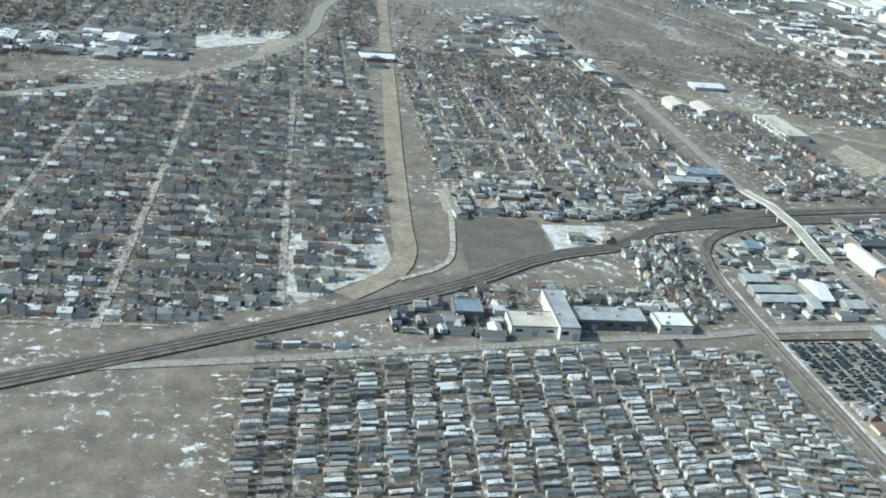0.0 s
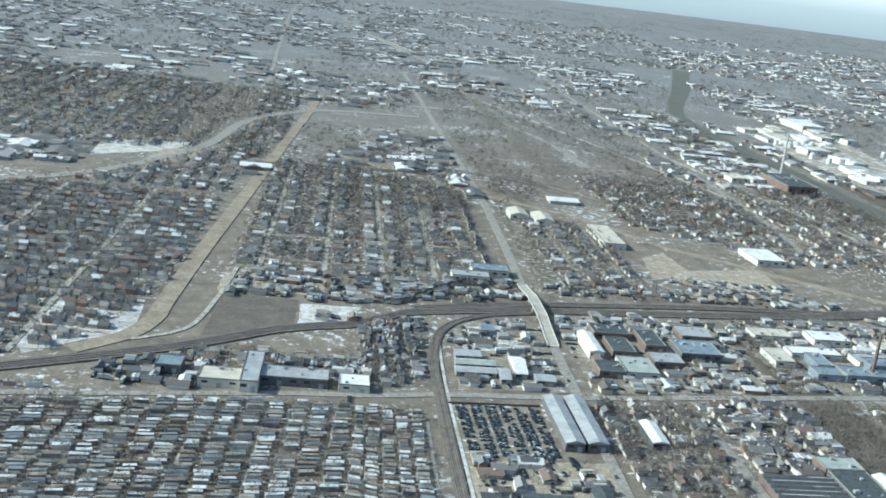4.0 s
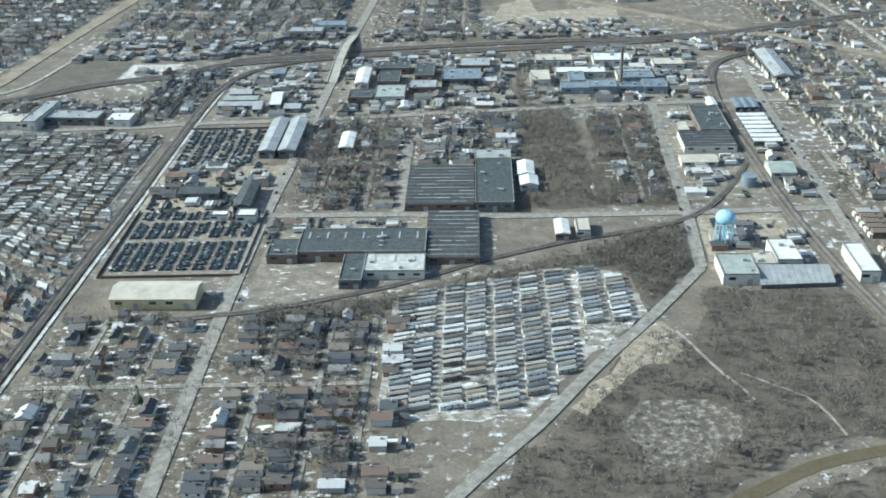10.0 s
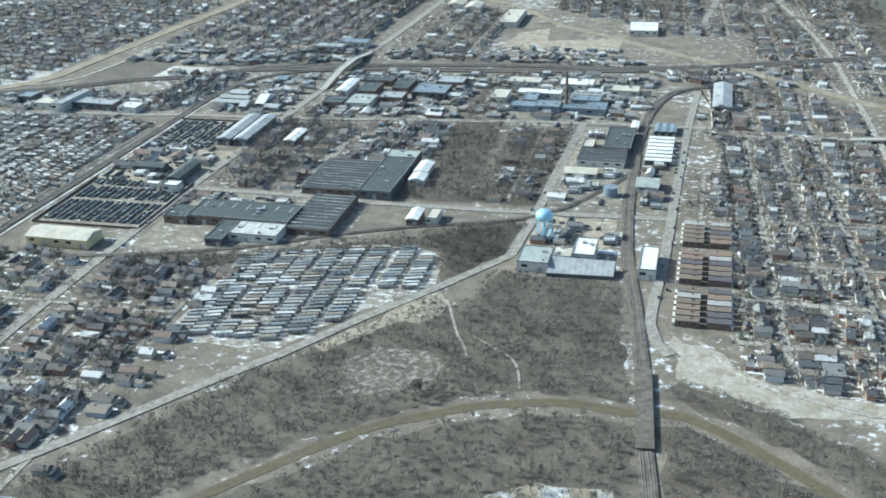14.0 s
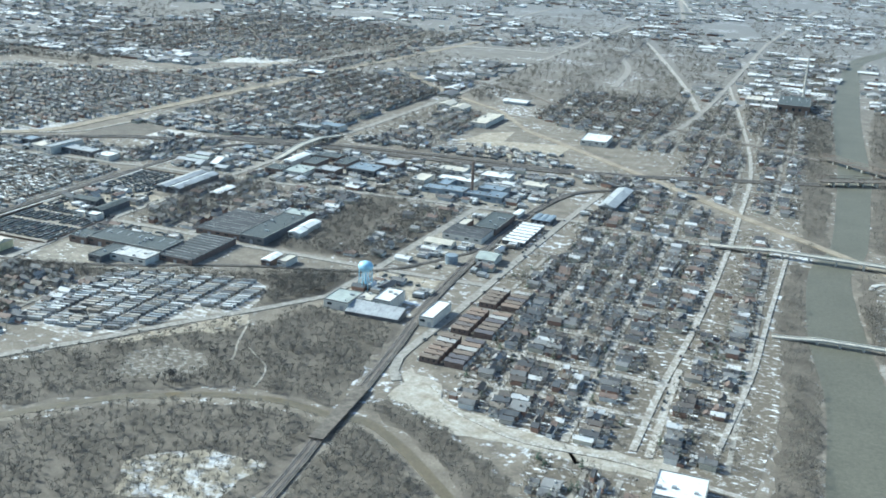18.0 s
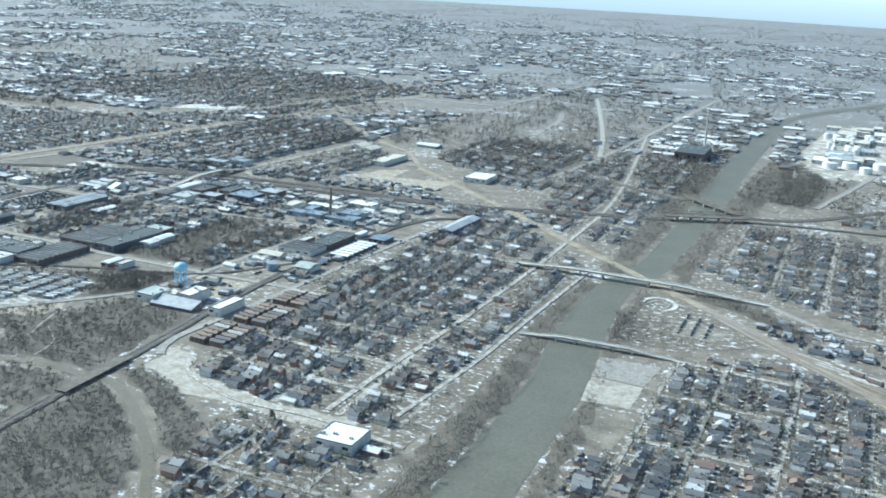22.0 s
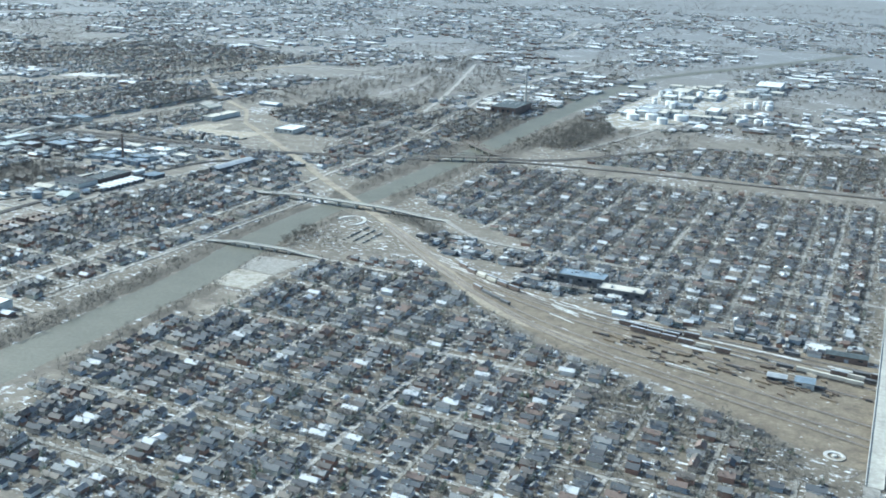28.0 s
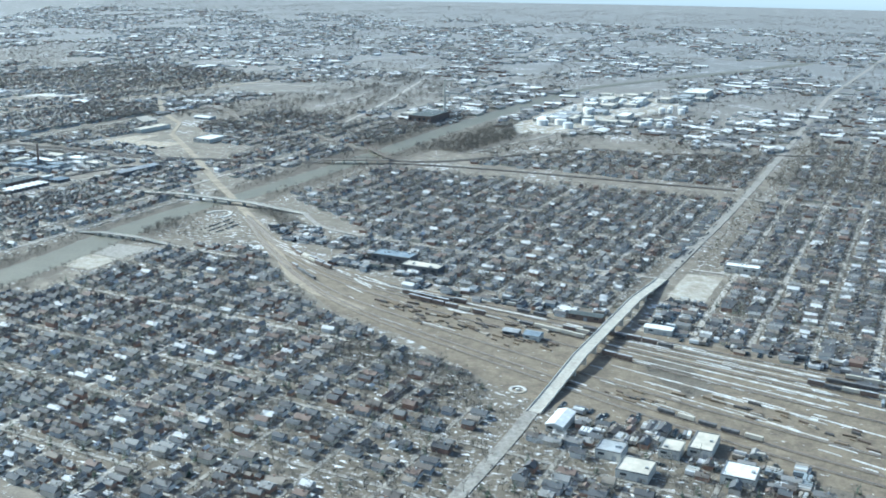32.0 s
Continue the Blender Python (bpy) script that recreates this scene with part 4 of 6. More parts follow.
works("depot_hall", "depot hall with a dark saw-tooth roof", 420, 442.5, 260, 279, 3.2, R_DARK, W_PALE, saw=6)
works("depot_hall", "dark brick depot hall beside the railway", 430.5, 444, 280, 312, 3.4, R_DARK, W_BRICK, units=4)
works("depot_hall", "small tan-roofed depot block", 420, 425.5, 280.5, 293, 3, R_TAN, W_BRICK, units=1)
works("depot_shed", "long low pale shed beside the depot", 416, 431, 244, 252, 2.4, R_TAN, W_PALE, "x")
works("depot_shed", "small white shed beside the railway", 441.6, 445, 316, 327, 2.8, R_WHITE, W_PALE, "y")
works("siding_shed", "grey-green metal shed east of the railway", 451, 461, 230, 242, 2.8, R_GREEN, W_PALE, "x")
for i in range(3):
    works("small_blue_shed", "small blue-grey gabled shed of a row", 454 + 4 * i, 457 + 4 * i, 313, 326, 2.4, R_BLUE, W_DARK, "y")
for i in range(7):
    works("striped_shed", "narrow white-roofed storage shed of a row", 452.5, 464.5, 267 + 5.6 * i, 270.6 + 5.6 * i, 2.4, R_WHITE, W_DARK, "x")
works("tower_warehouse", "pale green flat-roofed warehouse below the water tower", 412, 424, 142, 157, 4, R_GREEN, W_PALE, units=2)
works("tower_warehouse", "tan flat-roofed warehouse behind the metal annex", 424.5, 432, 149, 158, 4, R_TAN, W_DARK, units=3)
works("tower_warehouse", "white flat-roofed warehouse hall", 432.5, 441, 150, 166, 4.8, R_WHITE, W_PALE, units=2)
annex = tagged(new("metal_annex"), "blue-grey metal annex with a sloping ribbed roof", "building")
annex.matrix_basis = pose(437, 144, 0)
Shape().hull([(-12.5, -5, 0), (12.5, -3.5, 0), (12.5, 5, 0), (-12.5, 5, 0)], [(-12.5, -5, 1.6), (12.5, -3.5, 1.6), (12.5, 5, 3.9), (-12.5, 5, 3.9)], 0).make("outer_wall", [W_DARK], annex)
for i in range(12):
    u0, u1 = -12.5 + 25 * i / 12, -12.5 + 25 * (i + 1) / 12 - 0.12
    e0, e1 = -5 + 1.5 * i / 12, -5 + 1.5 * (i + 1) / 12
    Shape().hull([(u0, e0 - 0.2, 1.62), (u1, e1 - 0.2, 1.62), (u1, 5, 3.92), (u0, 5, 3.92)], [(u0, e0 - 0.2, 1.74), (u1, e1 - 0.2, 1.74), (u1, 5, 4.04), (u0, 5, 4.04)], 0).make("roof_panel", [R_GREY], annex)
TAKEN.update((i, j) for i in range(211, 226) for j in range(68, 76))
works("white_block", "white block with a dark shaded side beside the railway", 459, 465.5, 142, 163, 4.2, R_WHITE, W_PALE)
works("rail_shed", "small brick shed beside the old siding", 357, 362, 177, 189, 3, R_WHITE, W_BRICK, "y")
works("rail_shed", "small pale shed beside the old siding", 365, 370, 179, 190, 3, R_TAN, W_PALE)
works("long_hall", "long grey hall beside the railway bend", 483, 493, 358, 404, 4, R_GREY, W_DARK, "y")
works("street_works", "pale works beside the road", 68, 84, 304, 316, 3.5, R_TAN, W_PALE, units=2)
works("street_works", "tall grey works beside the road", 85, 92, 302, 332, 5, R_GREY, W_PALE, units=2)
works("street_works", "long flat works with a dark front", 93, 120, 311, 322, 3.6, R_GREY, W_DARK, units=4)
works("street_works", "pale flat works beside the road", 127, 139, 309, 320, 3.2, R_WHITE, W_PALE, units=2)
works("lot_office", "dark flat building beside the snowy lot", 48, 58, 316, 326, 3.4, R_BLUE, W_DARK)
works("river_hall", "white hall beside the railway", 460, 480, 552, 580, 3.6, R_WHITE, W_PALE)
works("river_hall", "white flat hall beside the railway", 330, 344, 570, 615, 3.6, R_TAN, W_PALE, units=2)
works("school", "long three-storey block with a dark grey roof", 842, 868, 249, 261, 5, R_BLUE, W_DARK, units=5)
works("school", "long flat school wing with a pale roof", 869, 893, 239, 249, 4.2, R_TAN, W_DARK, units=4)
works("corner_store", "long white-roofed store beside the avenue", 1048, 1068, 336, 344, 4, R_WHITE, W_PALE, units=2)
works("yard_depot", "white metal depot beside the viaduct", 1027, 1034, 70, 86, 3.4, R_WHITE, W_PALE, "y")
for x0, x1, y0, y1, mat in ((1074, 1082, 70, 80, R_TAN), (1084, 1093, 76, 92, R_TAN), (1052, 1062, 58, 68, R_GREY), (1100, 1112, 60, 72, R_WHITE), (1064, 1076, 46, 58, R_TAN)):
    works("yard_store", "tan flat store beside the rail yard", x0, x1, y0, y1, 3.4, mat, W_PALE, units=1)
works("power_plant", "dark brick power plant beside the river", 598, 626, 800, 850, 9, R_DARK, W_BRICK, units=4)
wrng = random.Random(31)
for i in range(34):
    x, y = wrng.uniform(722, 850), wrng.uniform(850, 1230)
    works("plant_hall", "white hall of the far industrial plant", x, x + wrng.uniform(8, 26), y, y + wrng.uniform(12, 40), wrng.uniform(3, 6), wrng.choice((R_WHITE, R_TAN, R_TAN, R_GREY)), W_PALE)
trng0 = random.Random(77)
tank_spots = [(cx + trng0.uniform(-18, 18), cy + trng0.uniform(-22, 22), trng0.uniform(2.6, 4.6)) for cx, cy in ((752, 1010), (790, 1120), (742, 1090), (850, 1080), (870, 930)) for _ in range(7)]
for x, y, r in (*tank_spots, (742, 870, 7), (760, 885, 7), (745, 905, 7), (776, 862, 6), (790, 900, 8)):
    s = Shape()
    ring = [(x + r * math.cos(t), y + r * math.sin(t)) for t in np.linspace(0, 2 * math.pi, 21)[:-1]]
    s.hull([(*p, 0) for p in ring], [(*p, 6) for p in ring])
    s.hull([(*p, 6) for p in ring], [(x + (p[0] - x) * 0.1, y + (p[1] - y) * 0.1, 7) for p in ring])
    tagged(s.make("storage_tank", [R_WHITE]), "white cylindrical storage tank with a conical top", "tank", "tanks of the plant")
s = Shape().tube((619, 857, 0), (619, 857, 46), 1.4, 0.85, 12)
tagged(s.make("smokestack", [M_CONCRETE]), "tall slender concrete chimney of the power plant", "chimney")
s = Shape().tube((402, 352, 0), (402, 352, 22), 1.0, 0.7, 10)
tagged(s.make("smokestack", [W_BRICK]), "dark brick chimney beside the blue works", "chimney")

# ---- the water tower ----
tower = tagged(new("water_tower"), "pale blue water tower on slender legs", "water tower")
tower.matrix_basis = pose(418, 171, 0)
s = Shape()
prof = [(0.4, 9.0), (2.1, 9.2), (3.2, 10.0), (3.55, 11.1), (3.4, 12.2), (2.6, 13.2), (1.2, 13.8), (0.2, 14.0)]
ringn = 28
for r, z in prof:
    s.v += [(r * math.cos(2 * math.pi * i / ringn), r * math.sin(2 * math.pi * i / ringn), z) for i in range(ringn)]
for j in range(len(prof) - 1):
    for i in range(ringn):
        k = (i + 1) % ringn
        s.f.append((j * ringn + i, j * ringn + k, (j + 1) * ringn + k, (j + 1) * ringn + i))
s.m = [0] * len(s.f)
tank = s.make("tank", [M_TOWER], tower)
tank.data.polygons.foreach_set("use_smooth", [True] * len(tank.data.polygons))
Shape().tube((0, 0, 0), (0, 0, 8.7), 0.55, 0.5, 12).make("riser", [M_TOWER], tower)
legs = [(3.2 * math.cos(2 * math.pi * i / 8), 3.2 * math.sin(2 * math.pi * i / 8)) for i in range(8)]
for i, (x, y) in enumerate(legs):
    Shape().tube((x * 1.05, y * 1.05, 0), (x, y, 10.2), 0.17, 0.15, 6).make("leg", [M_TOWER], tower)
    x2, y2 = legs[(i + 1) % 8]
    for za, zb in ((0.3, 4.6), (4.6, 9.0)):
        Shape().tube((x, y, za), (x2, y2, zb), 0.05, 0.05, 3).make("brace", [M_TOWER], tower)
    Shape().tube((x, y, 4.6), (x2, y2, 4.6), 0.06, 0.08, 4).make("strut", [M_TOWER], tower)
s = Shape().tube((440, 224, 0), (440, 224, 4.5), 3.2, 3.2, 18)
tagged(s.make("storage_tank", [R_BLUE]), "dark squat cylindrical tank beside the siding", "tank")



works("plant_hall", "large white hall behind the tank farm", 830, 862, 1270, 1330, 7, R_WHITE, W_PALE, units=3)
works("yard_office", "blue-roofed yard office between the tracks", 980, 988, 163, 170, 3, R_BLUE, W_PALE, "x")
works("yard_office", "grey sheds between the yard tracks", 968, 976, 164, 169, 2.6, R_GREY, W_DARK, "x")
works("yard_shed", "long white-roofed shed beside the viaduct", 1032, 1046, 203, 209, 3, R_WHITE, W_PALE, "x")
works("yard_shed", "dark long shed at the yard's edge", 990, 1008, 205, 211, 3, R_DARK, W_BRICK, "x")
works("shore_hall", "large white hall beside the shore road", 596, 612, 50, 66, 4, R_WHITE, W_PALE, units=3)
works("hill_shed", "long tan shed north of the railway", 270, 282, 634, 652, 4, R_TAN, W_PALE, "y")
works("hill_shed", "long white shed north of the railway", 286, 298, 622, 642, 4, R_TAN, W_PALE, "y")
works("road_hall", "long grey-roofed hall beside the road", 192, 212, 488, 498, 4, R_GREY, W_PALE, units=2)
works("road_hall", "blue-grey flat hall beside the road", 206, 226, 504, 516, 4, R_BLUE, W_PALE, units=2)

# brown brick row houses, long and narrow, side by side
works("power_annex", "pale flat annex of the power plant", 584, 600, 838, 856, 5, R_WHITE, W_PALE, units=3)
works("power_annex", "low tan annex of the power plant", 566, 582, 842, 866, 4, R_TAN, W_PALE, units=2)
ROW_ROOFS = [(0.0, (0.20, 0.16, 0.13)), (0.3, (0.25, 0.185, 0.145)), (0.5, (0.12, 0.11, 0.12)), (0.66, (0.23, 0.175, 0.14)), (0.78, (0.40, 0.385, 0.365)), (0.92, (0.16, 0.135, 0.125))]
M_ROW = assorted("row_house_roof", ROW_ROOFS, island=False)


def row_house():
    thing = tagged(new("row_house"), "long narrow brown row house with a flat-pitched roof", "house", "row houses beside the railway")
    Shape().box(-4, 4, -1.7, 1.7, 0, 2.5, 0).make("outer_wall", [W_BRICK], thing)
    top = Shape().gable(-4, 4, -1.7, 1.7, 2.45, 3.2, 0, 0.15, 0.1).make("roof", [M_ROW], thing)
    Shape().box(-5.0, -4, -1.4, 1.4, 0, 1.5, 0).make("porch", [W_PALE], thing, "pale front porch")
    Shape().box(1.0, 1.5, -0.5, 0.1, 2.6, 3.7, 0).make("chimney", [W_BRICK], top)
    for sx in (-2.4, 0, 2.4):
        Shape().box(sx - 0.3, sx + 0.3, -1.73, -1.65, 1.1, 1.9, 0).make("window", [M_GLASS], thing)
    return thing


first = None
for cx, turned in ((478.5, 0), (489.5, 180)):
    for lo, hi in ((111, 135), (143, 168), (176, 196)):
        for y in np.arange(lo, hi, 4.35):
            m = pose(cx, y, 0, 0, 0, turned)
            if first is None:
                first = row_house()
                first.matrix_basis = m
            else:
                copy_thing(first, m)
TAKEN.update((i, j) for i in range(236, 249) for j in range(54, 100))
TAKEN.update((i, j) for i in range(493, 506) for j in range(40, 59))
# ---- zones of houses: houses stand side by side along their streets ----
class Zone:
    def __init__(self, x0, x1, y0, y1, streets, crosses, pitch=5.6, fill=0.93, trees=0.012, ring=None, axis="y", main=()):
        """streets run along the axis, crosses the other way; main: the wide ones."""
        self.x0, self.x1, self.y0, self.y1, self.streets, self.crosses = x0, x1, y0, y1, streets, crosses
        self.pitch, self.fill, self.trees, self.ring, self.axis, self.main = pitch, fill, trees, ring, axis, main


ZONES = [
    Zone(-270, 30, 300, 655, list(range(304, 655, 27)), [-258, -197, -136, -79, -17], 5.2, 0.97, 0.012, [(-270, 300), (-60, 300), (20, 345), (20, 410), (33, 412), (34, 655), (-90, 655), (-160, 640), (-270, 560)], "x", (-258, -197, -136, -79, -17)),
    Zone(58, 228, 478, 800, [76, 114, 149, 181, 212], [500, 556, 640, 730], main=(76, 114, 149, 181, 556)),
    Zone(-90, 34, 664, 800, [-70, -40, -10, 20], [700, 750], ring=[(-80, 660), (34, 660), (40, 800), (-30, 800)]),
    Zone(60, 178, 318, 345, [76, 114, 149], []),
    Zone(142, 184, 322, 398, [150, 172], [350, 380]),
    Zone(-60, 176, 20, 150, [-40, -10, 20, 46, 70, 94, 118, 142, 166], [60, 110, 150], 4.8, 0.95, 0.02),
    Zone(252, 292, 208, 308, [262, 282], [255], 5.8, 0.75, 0.035),
    Zone(300, 340, 250, 318, [312, 330], [280], 5.8, 0.85, 0.02),
    Zone(190, 296, -60, 128, [205, 225, 262, 280, 294], [90, 40, -10], 5.4, 0.85, 0.025),
    Zone(380, 412, 210, 318, [395], [250], 6.5, 0.5, 0.03),
    Zone(510, 622, 74, 326, [526, 543, 560, 590, 617], [107, 139, 172, 215, 262], 4.5, 0.98, 0.025, [(510, 86), (560, 76), (622, 78), (622, 326), (510, 326)], main=(526, 560, 590, 139, 107)),
    Zone(469, 494, 203, 258, [481], [], 4.5, 0.95, 0.02),
    Zone(469, 494, 306, 326, [481], [], 4.5, 0.95, 0.02),
    Zone(480, 640, -60, 62, [500, 530, 560, 584, 610], [20, -20], 6, 0.8, 0.03, [(540, 58), (626, 62), (626, -60), (560, -60)]),
    Zone(484, 628, 340, 505, [500, 532, 562, 592, 616], [372, 420], 5.6, 0.95, 0.014, [(484, 340), (628, 340), (500, 480), (484, 460)]),
    Zone(540, 640, 420, 590, [560, 585, 612], [470, 530], 5.6, 0.9, 0.014, [(628, 385), (636, 590), (545, 590), (530, 478)]),
    Zone(690, 1012, 225, 545, [700, 733, 764, 794, 823, 852, 885, 909, 938, 964, 982, 1004], [262, 340, 382, 430, 480, 530], 5.0, 0.96, 0.03,
         [(735, 352), (800, 318), (800, 305), (826, 250), (890, 228), (1012, 222), (1012, 545), (696, 530), (692, 380)], main=(764, 823, 885, 982, 382)),
    Zone(676, 905, -60, 250, [704, 728, 761, 794, 827, 860, 893], [-30, 15, 60, 120, 170], 4.6, 0.97, 0.025,
         [(704, 216), (750, 240), (820, 186), (868, 148), (905, 138), (905, -60), (704, -60), (690, 60), (704, 140)], main=(761, 827, 893, 120)),
    Zone(905, 1200, -90, 132, [927, 960, 990, 1040, 1070, 1100, 1130, 1160], [-50, 0, 45, 100], 5.8, 0.75, 0.05, [(905, -90), (905, 132), (960, 112), (1005, 92), (1200, 62), (1200, -90)]),
    Zone(1028, 1330, 206, 590, [1056, 1085, 1114, 1143, 1172, 1201, 1230, 1260, 1290, 1320], [250, 330, 390, 450, 510, 570], 5.0, 0.97, 0.014,
         [(1052, 206), (1330, 206), (1330, 590), (1028, 590), (1028, 326), (1052, 326)], main=(1056, 1085, 1143, 330)),
    Zone(395, 640, 560, 800, [410, 440, 470, 500, 530, 560, 590, 615], [600, 650, 700, 750], 6.2, 0.75, 0.03,
         [(560, 500), (636, 600), (636, 800), (395, 800), (395, 640), (430, 612)]),
    Zone(262, 330, 470, 690, [290, 318], [520, 580, 640], 6.5, 0.7, 0.02, [(262, 474), (330, 478), (330, 610), (262, 680)]),
    Zone(-330, 60, 800, 1180, [-300, -260, -220, -180, -140, -100, -60, 20, 44], [840, 920, 1000, 1080], 7.0, 0.7, 0.03),
    Zone(-560, -270, 330, 660, [-540, -500, -460, -420, -380, -340, -300], [400, 500, 600], 6.5, 0.85, 0.02),
    Zone(700, 1010, 590, 780, [760, 790, 820, 850, 880, 910, 940, 970, 1000], [640, 700], 6.2, 0.8, 0.03, [(760, 590), (1010, 600), (1010, 790), (930, 740), (840, 715)]),
    Zone(1032, 1500, 600, 900, [1060, 1100, 1140, 1180, 1220, 1260, 1300, 1340, 1380, 1420, 1460], [660, 720, 790, 850], 6.2, 0.8, 0.03),
]
rng = random.Random(4)
houses, garages, street_trees, drives, slivers = [], [], [], [], []
n_street = 0
for zi, z in enumerate(ZONES):
    ok = (lambda x, y, r=z.ring: True) if z.ring is None else (lambda x, y, r=z.ring: inside(x, y, r))
    patch("lawns_%d" % (zi + 1), z.ring or [(z.x0, z.y0), (z.x1, z.y0), (z.x1, z.y1), (z.x0, z.y1)], 0.015 + 0.001 * zi, M_LAWN, "brown winter lawns with patches of snow")
    along = z.axis == "y"
    u0, u1, v0, v1 = (z.x0, z.x1, z.y0, z.y1) if along else (z.y0, z.y1, z.x0, z.x1)
    at = (lambda u, v: (u, v)) if along else (lambda u, v: (v, u))
    for group, flip in ((z.streets, False), (z.crosses, True)):
        for c in group:
            lo, hi = (v0, v1) if not flip else (u0, u1)
            line = [at(c, w) if not flip else at(w, c) for w in np.arange(lo, hi + 0.1, 2.5)]
            line = [p for p in line if ok(*p) and not taken(*p)]
            if len(line) > 3:
                n_street += 1
                wide = c in z.main
                band("street_%d" % n_street, [line[0], line[-1]], 3.1 if wide else 2.0, 0.20 + 0.0007 * (n_street % 60) + 0.05 * flip, M_STREET if wide else M_LANE, 0.25, "pale slushy residential street" if wide else "narrow grey residential street", "road", clear=0)
    streets = sorted(z.streets)
    for k, u in enumerate(streets):
        for sgn in (-1, 1):
            near = [abs(q - u) for q in streets if (q - u) * sgn > 0]
            room = (min(near) / 2 if near else 15) - 0.5
            if room < 5:
                continue
            depth = min((room - 2.5) * 0.66, 7.6)
            v = v0 + rng.uniform(0, 3)
            while v < v1:
                step = z.pitch * rng.uniform(0.86, 1.18)
                hu = u + sgn * (3.0 + depth / 2 + rng.uniform(-0.9, 1.5))
                hx, hy = at(hu, v)
                if ok(hx, hy) and not taken(hx, hy) and not taken(hx + 2, hy) and not taken(hx - 2, hy) and all(abs(v - c) > 4.0 for c in z.crosses) and u0 - 6 < hu < u1 + 6:
                    if rng.random() < z.fill:
                        ln, wd = depth * rng.uniform(0.58, 0.95), z.pitch * rng.uniform(0.58, 0.82)
                        turn = (0 if along else math.pi / 2) + rng.choice((0, math.pi)) + rng.uniform(-0.02, 0.02)
                        if not along or rng.random() < 0.16:
                            turn += math.pi / 2
                            ln, wd = min(wd * 1.25, 5.6), ln * 0.72
                        houses.append((hx, hy, turn, ln, wd, rng.uniform(0.7, 1.1)))
                        if rng.random() < 0.75:
                            dx, dy = at(hu + sgn * rng.uniform(-0.5, 2.5), v + step / 2)
                            ln2, wd2 = depth * rng.uniform(0.7, 1.6), rng.uniform(0.6, 1.3)
                            drives.append((0, dx, dy, 0, 0 if along else math.pi / 2, ln2, wd2, 1))
                        if hy < 560:
                            for _ in range(4 if 460 < hx < 910 and hy < 330 else 2):
                                sx, sy = at(hu + rng.uniform(-4.5, 5.5), v + rng.uniform(-2.5, 2.5))
                                if not taken(sx, sy):
                                    slivers.append((0, sx, sy, 0.02, rng.choice((0, 0, math.pi / 2)) + rng.uniform(-0.2, 0.2), rng.uniform(1.3, 4.6), rng.uniform(0.4, 1.15), 1))
                        if room > 10 and rng.random() < 0.75:
                            gx, gy = at(u + sgn * (room - rng.uniform(1.0, 2.2)), v + rng.uniform(-1, 1))
                            if not taken(gx, gy):
                                garages.append((gx, gy, rng.choice((0, math.pi / 2)), rng.uniform(2.2, 3.2), rng.uniform(2.0, 2.6), rng.uniform(0.55, 0.75)))
                    for _ in range(2):
                        if rng.random() < 0.55:
                            tx, ty = at(u + sgn * rng.choice((2.5, 2.3, room * 0.98, room * 0.8, room * 0.9)), v + step / 2 + rng.uniform(-1.5, 1.5))
                            street_trees.append((tx, ty, rng.uniform(0.6, 1.4), False))
                v += step
    for k in range(int((z.x1 - z.x0) * (z.y1 - z.y0) * (z.trees + 0.026 * (z.y0 < 600)))):
        x, y = rng.uniform(z.x0, z.x1), rng.uniform(z.y0, z.y1)
        if ok(x, y) and not taken(x, y):
            street_trees.append((x, y, rng.uniform(0.7, 1.4), rng.random() < 0.8))
tagged(bulk("garden_snow", [Shape().hull([(-0.5, -0.4, 0), (0.3, -0.5, 0), (0.5, 0.3, 0), (-0.2, 0.5, 0)], [(-0.44, -0.35, 0.1), (0.27, -0.44, 0.1), (0.44, 0.27, 0.1), (-0.17, 0.44, 0.1)], 0)], slivers, [M_RIDGE]), "leftover patches of snow between the houses", "snow", kind="stuff")
tagged(bulk("driveways", [Shape().hull([(-0.5, -0.5, 0), (0.5, -0.5, 0), (0.5, 0.5, 0), (-0.5, 0.5, 0)], [(-0.5, -0.5, 0.12), (0.5, -0.5, 0.12), (0.5, 0.5, 0.12), (-0.5, 0.5, 0.12)], 0)], drives, [M_DRIVE]), "many pale driveways and strips of snow between the houses", "driveways", kind="stuff")


# ---- houses ----
def house_shape(with_porch=False):
    """A house one metre long and wide, two high to the eaves, drawn to size when it is placed. Faces: walls, roof, glazing."""
    s = Shape()
    s.hull([(-0.5, -0.5, 0), (0.5, -0.5, 0), (0.5, 0.5, 0), (-0.5, 0.5, 0)], [(-0.5, -0.5, 2.2), (0.5, -0.5, 2.2), (0.5, 0.5, 2.2), (-0.5, 0.5, 2.2)], 0)
    s.poly([(-0.5, -0.5, 2.2), (-0.5, 0.5, 2.2), (-0.5, 0, 3.3)][::-1], 0)
    s.poly([(0.5, -0.5, 2.2), (0.5, 0.5, 2.2), (0.5, 0, 3.3)], 0)
    return s


def roof_shape():
    s = Shape()
    return s.gable(-0.5, 0.5, -0.5, 0.5, 2.1, 3.5, 1, over=0.05)


walls, roof = house_shape(), roof_shape()
both = Shape()
for src in (walls, roof):
    k = len(both.v)
    both.v += src.v
    both.f += [tuple(i + k for i in f) for f in src.f]
    both.m += src.m
chim = Shape().box(0.12, 0.2, -0.12, 0.02, 2.6, 4.0, 0)
k = len(both.v)
both.v += chim.v
both.f += [tuple(i + k for i in f) for f in chim.f]
both.m += chim.m


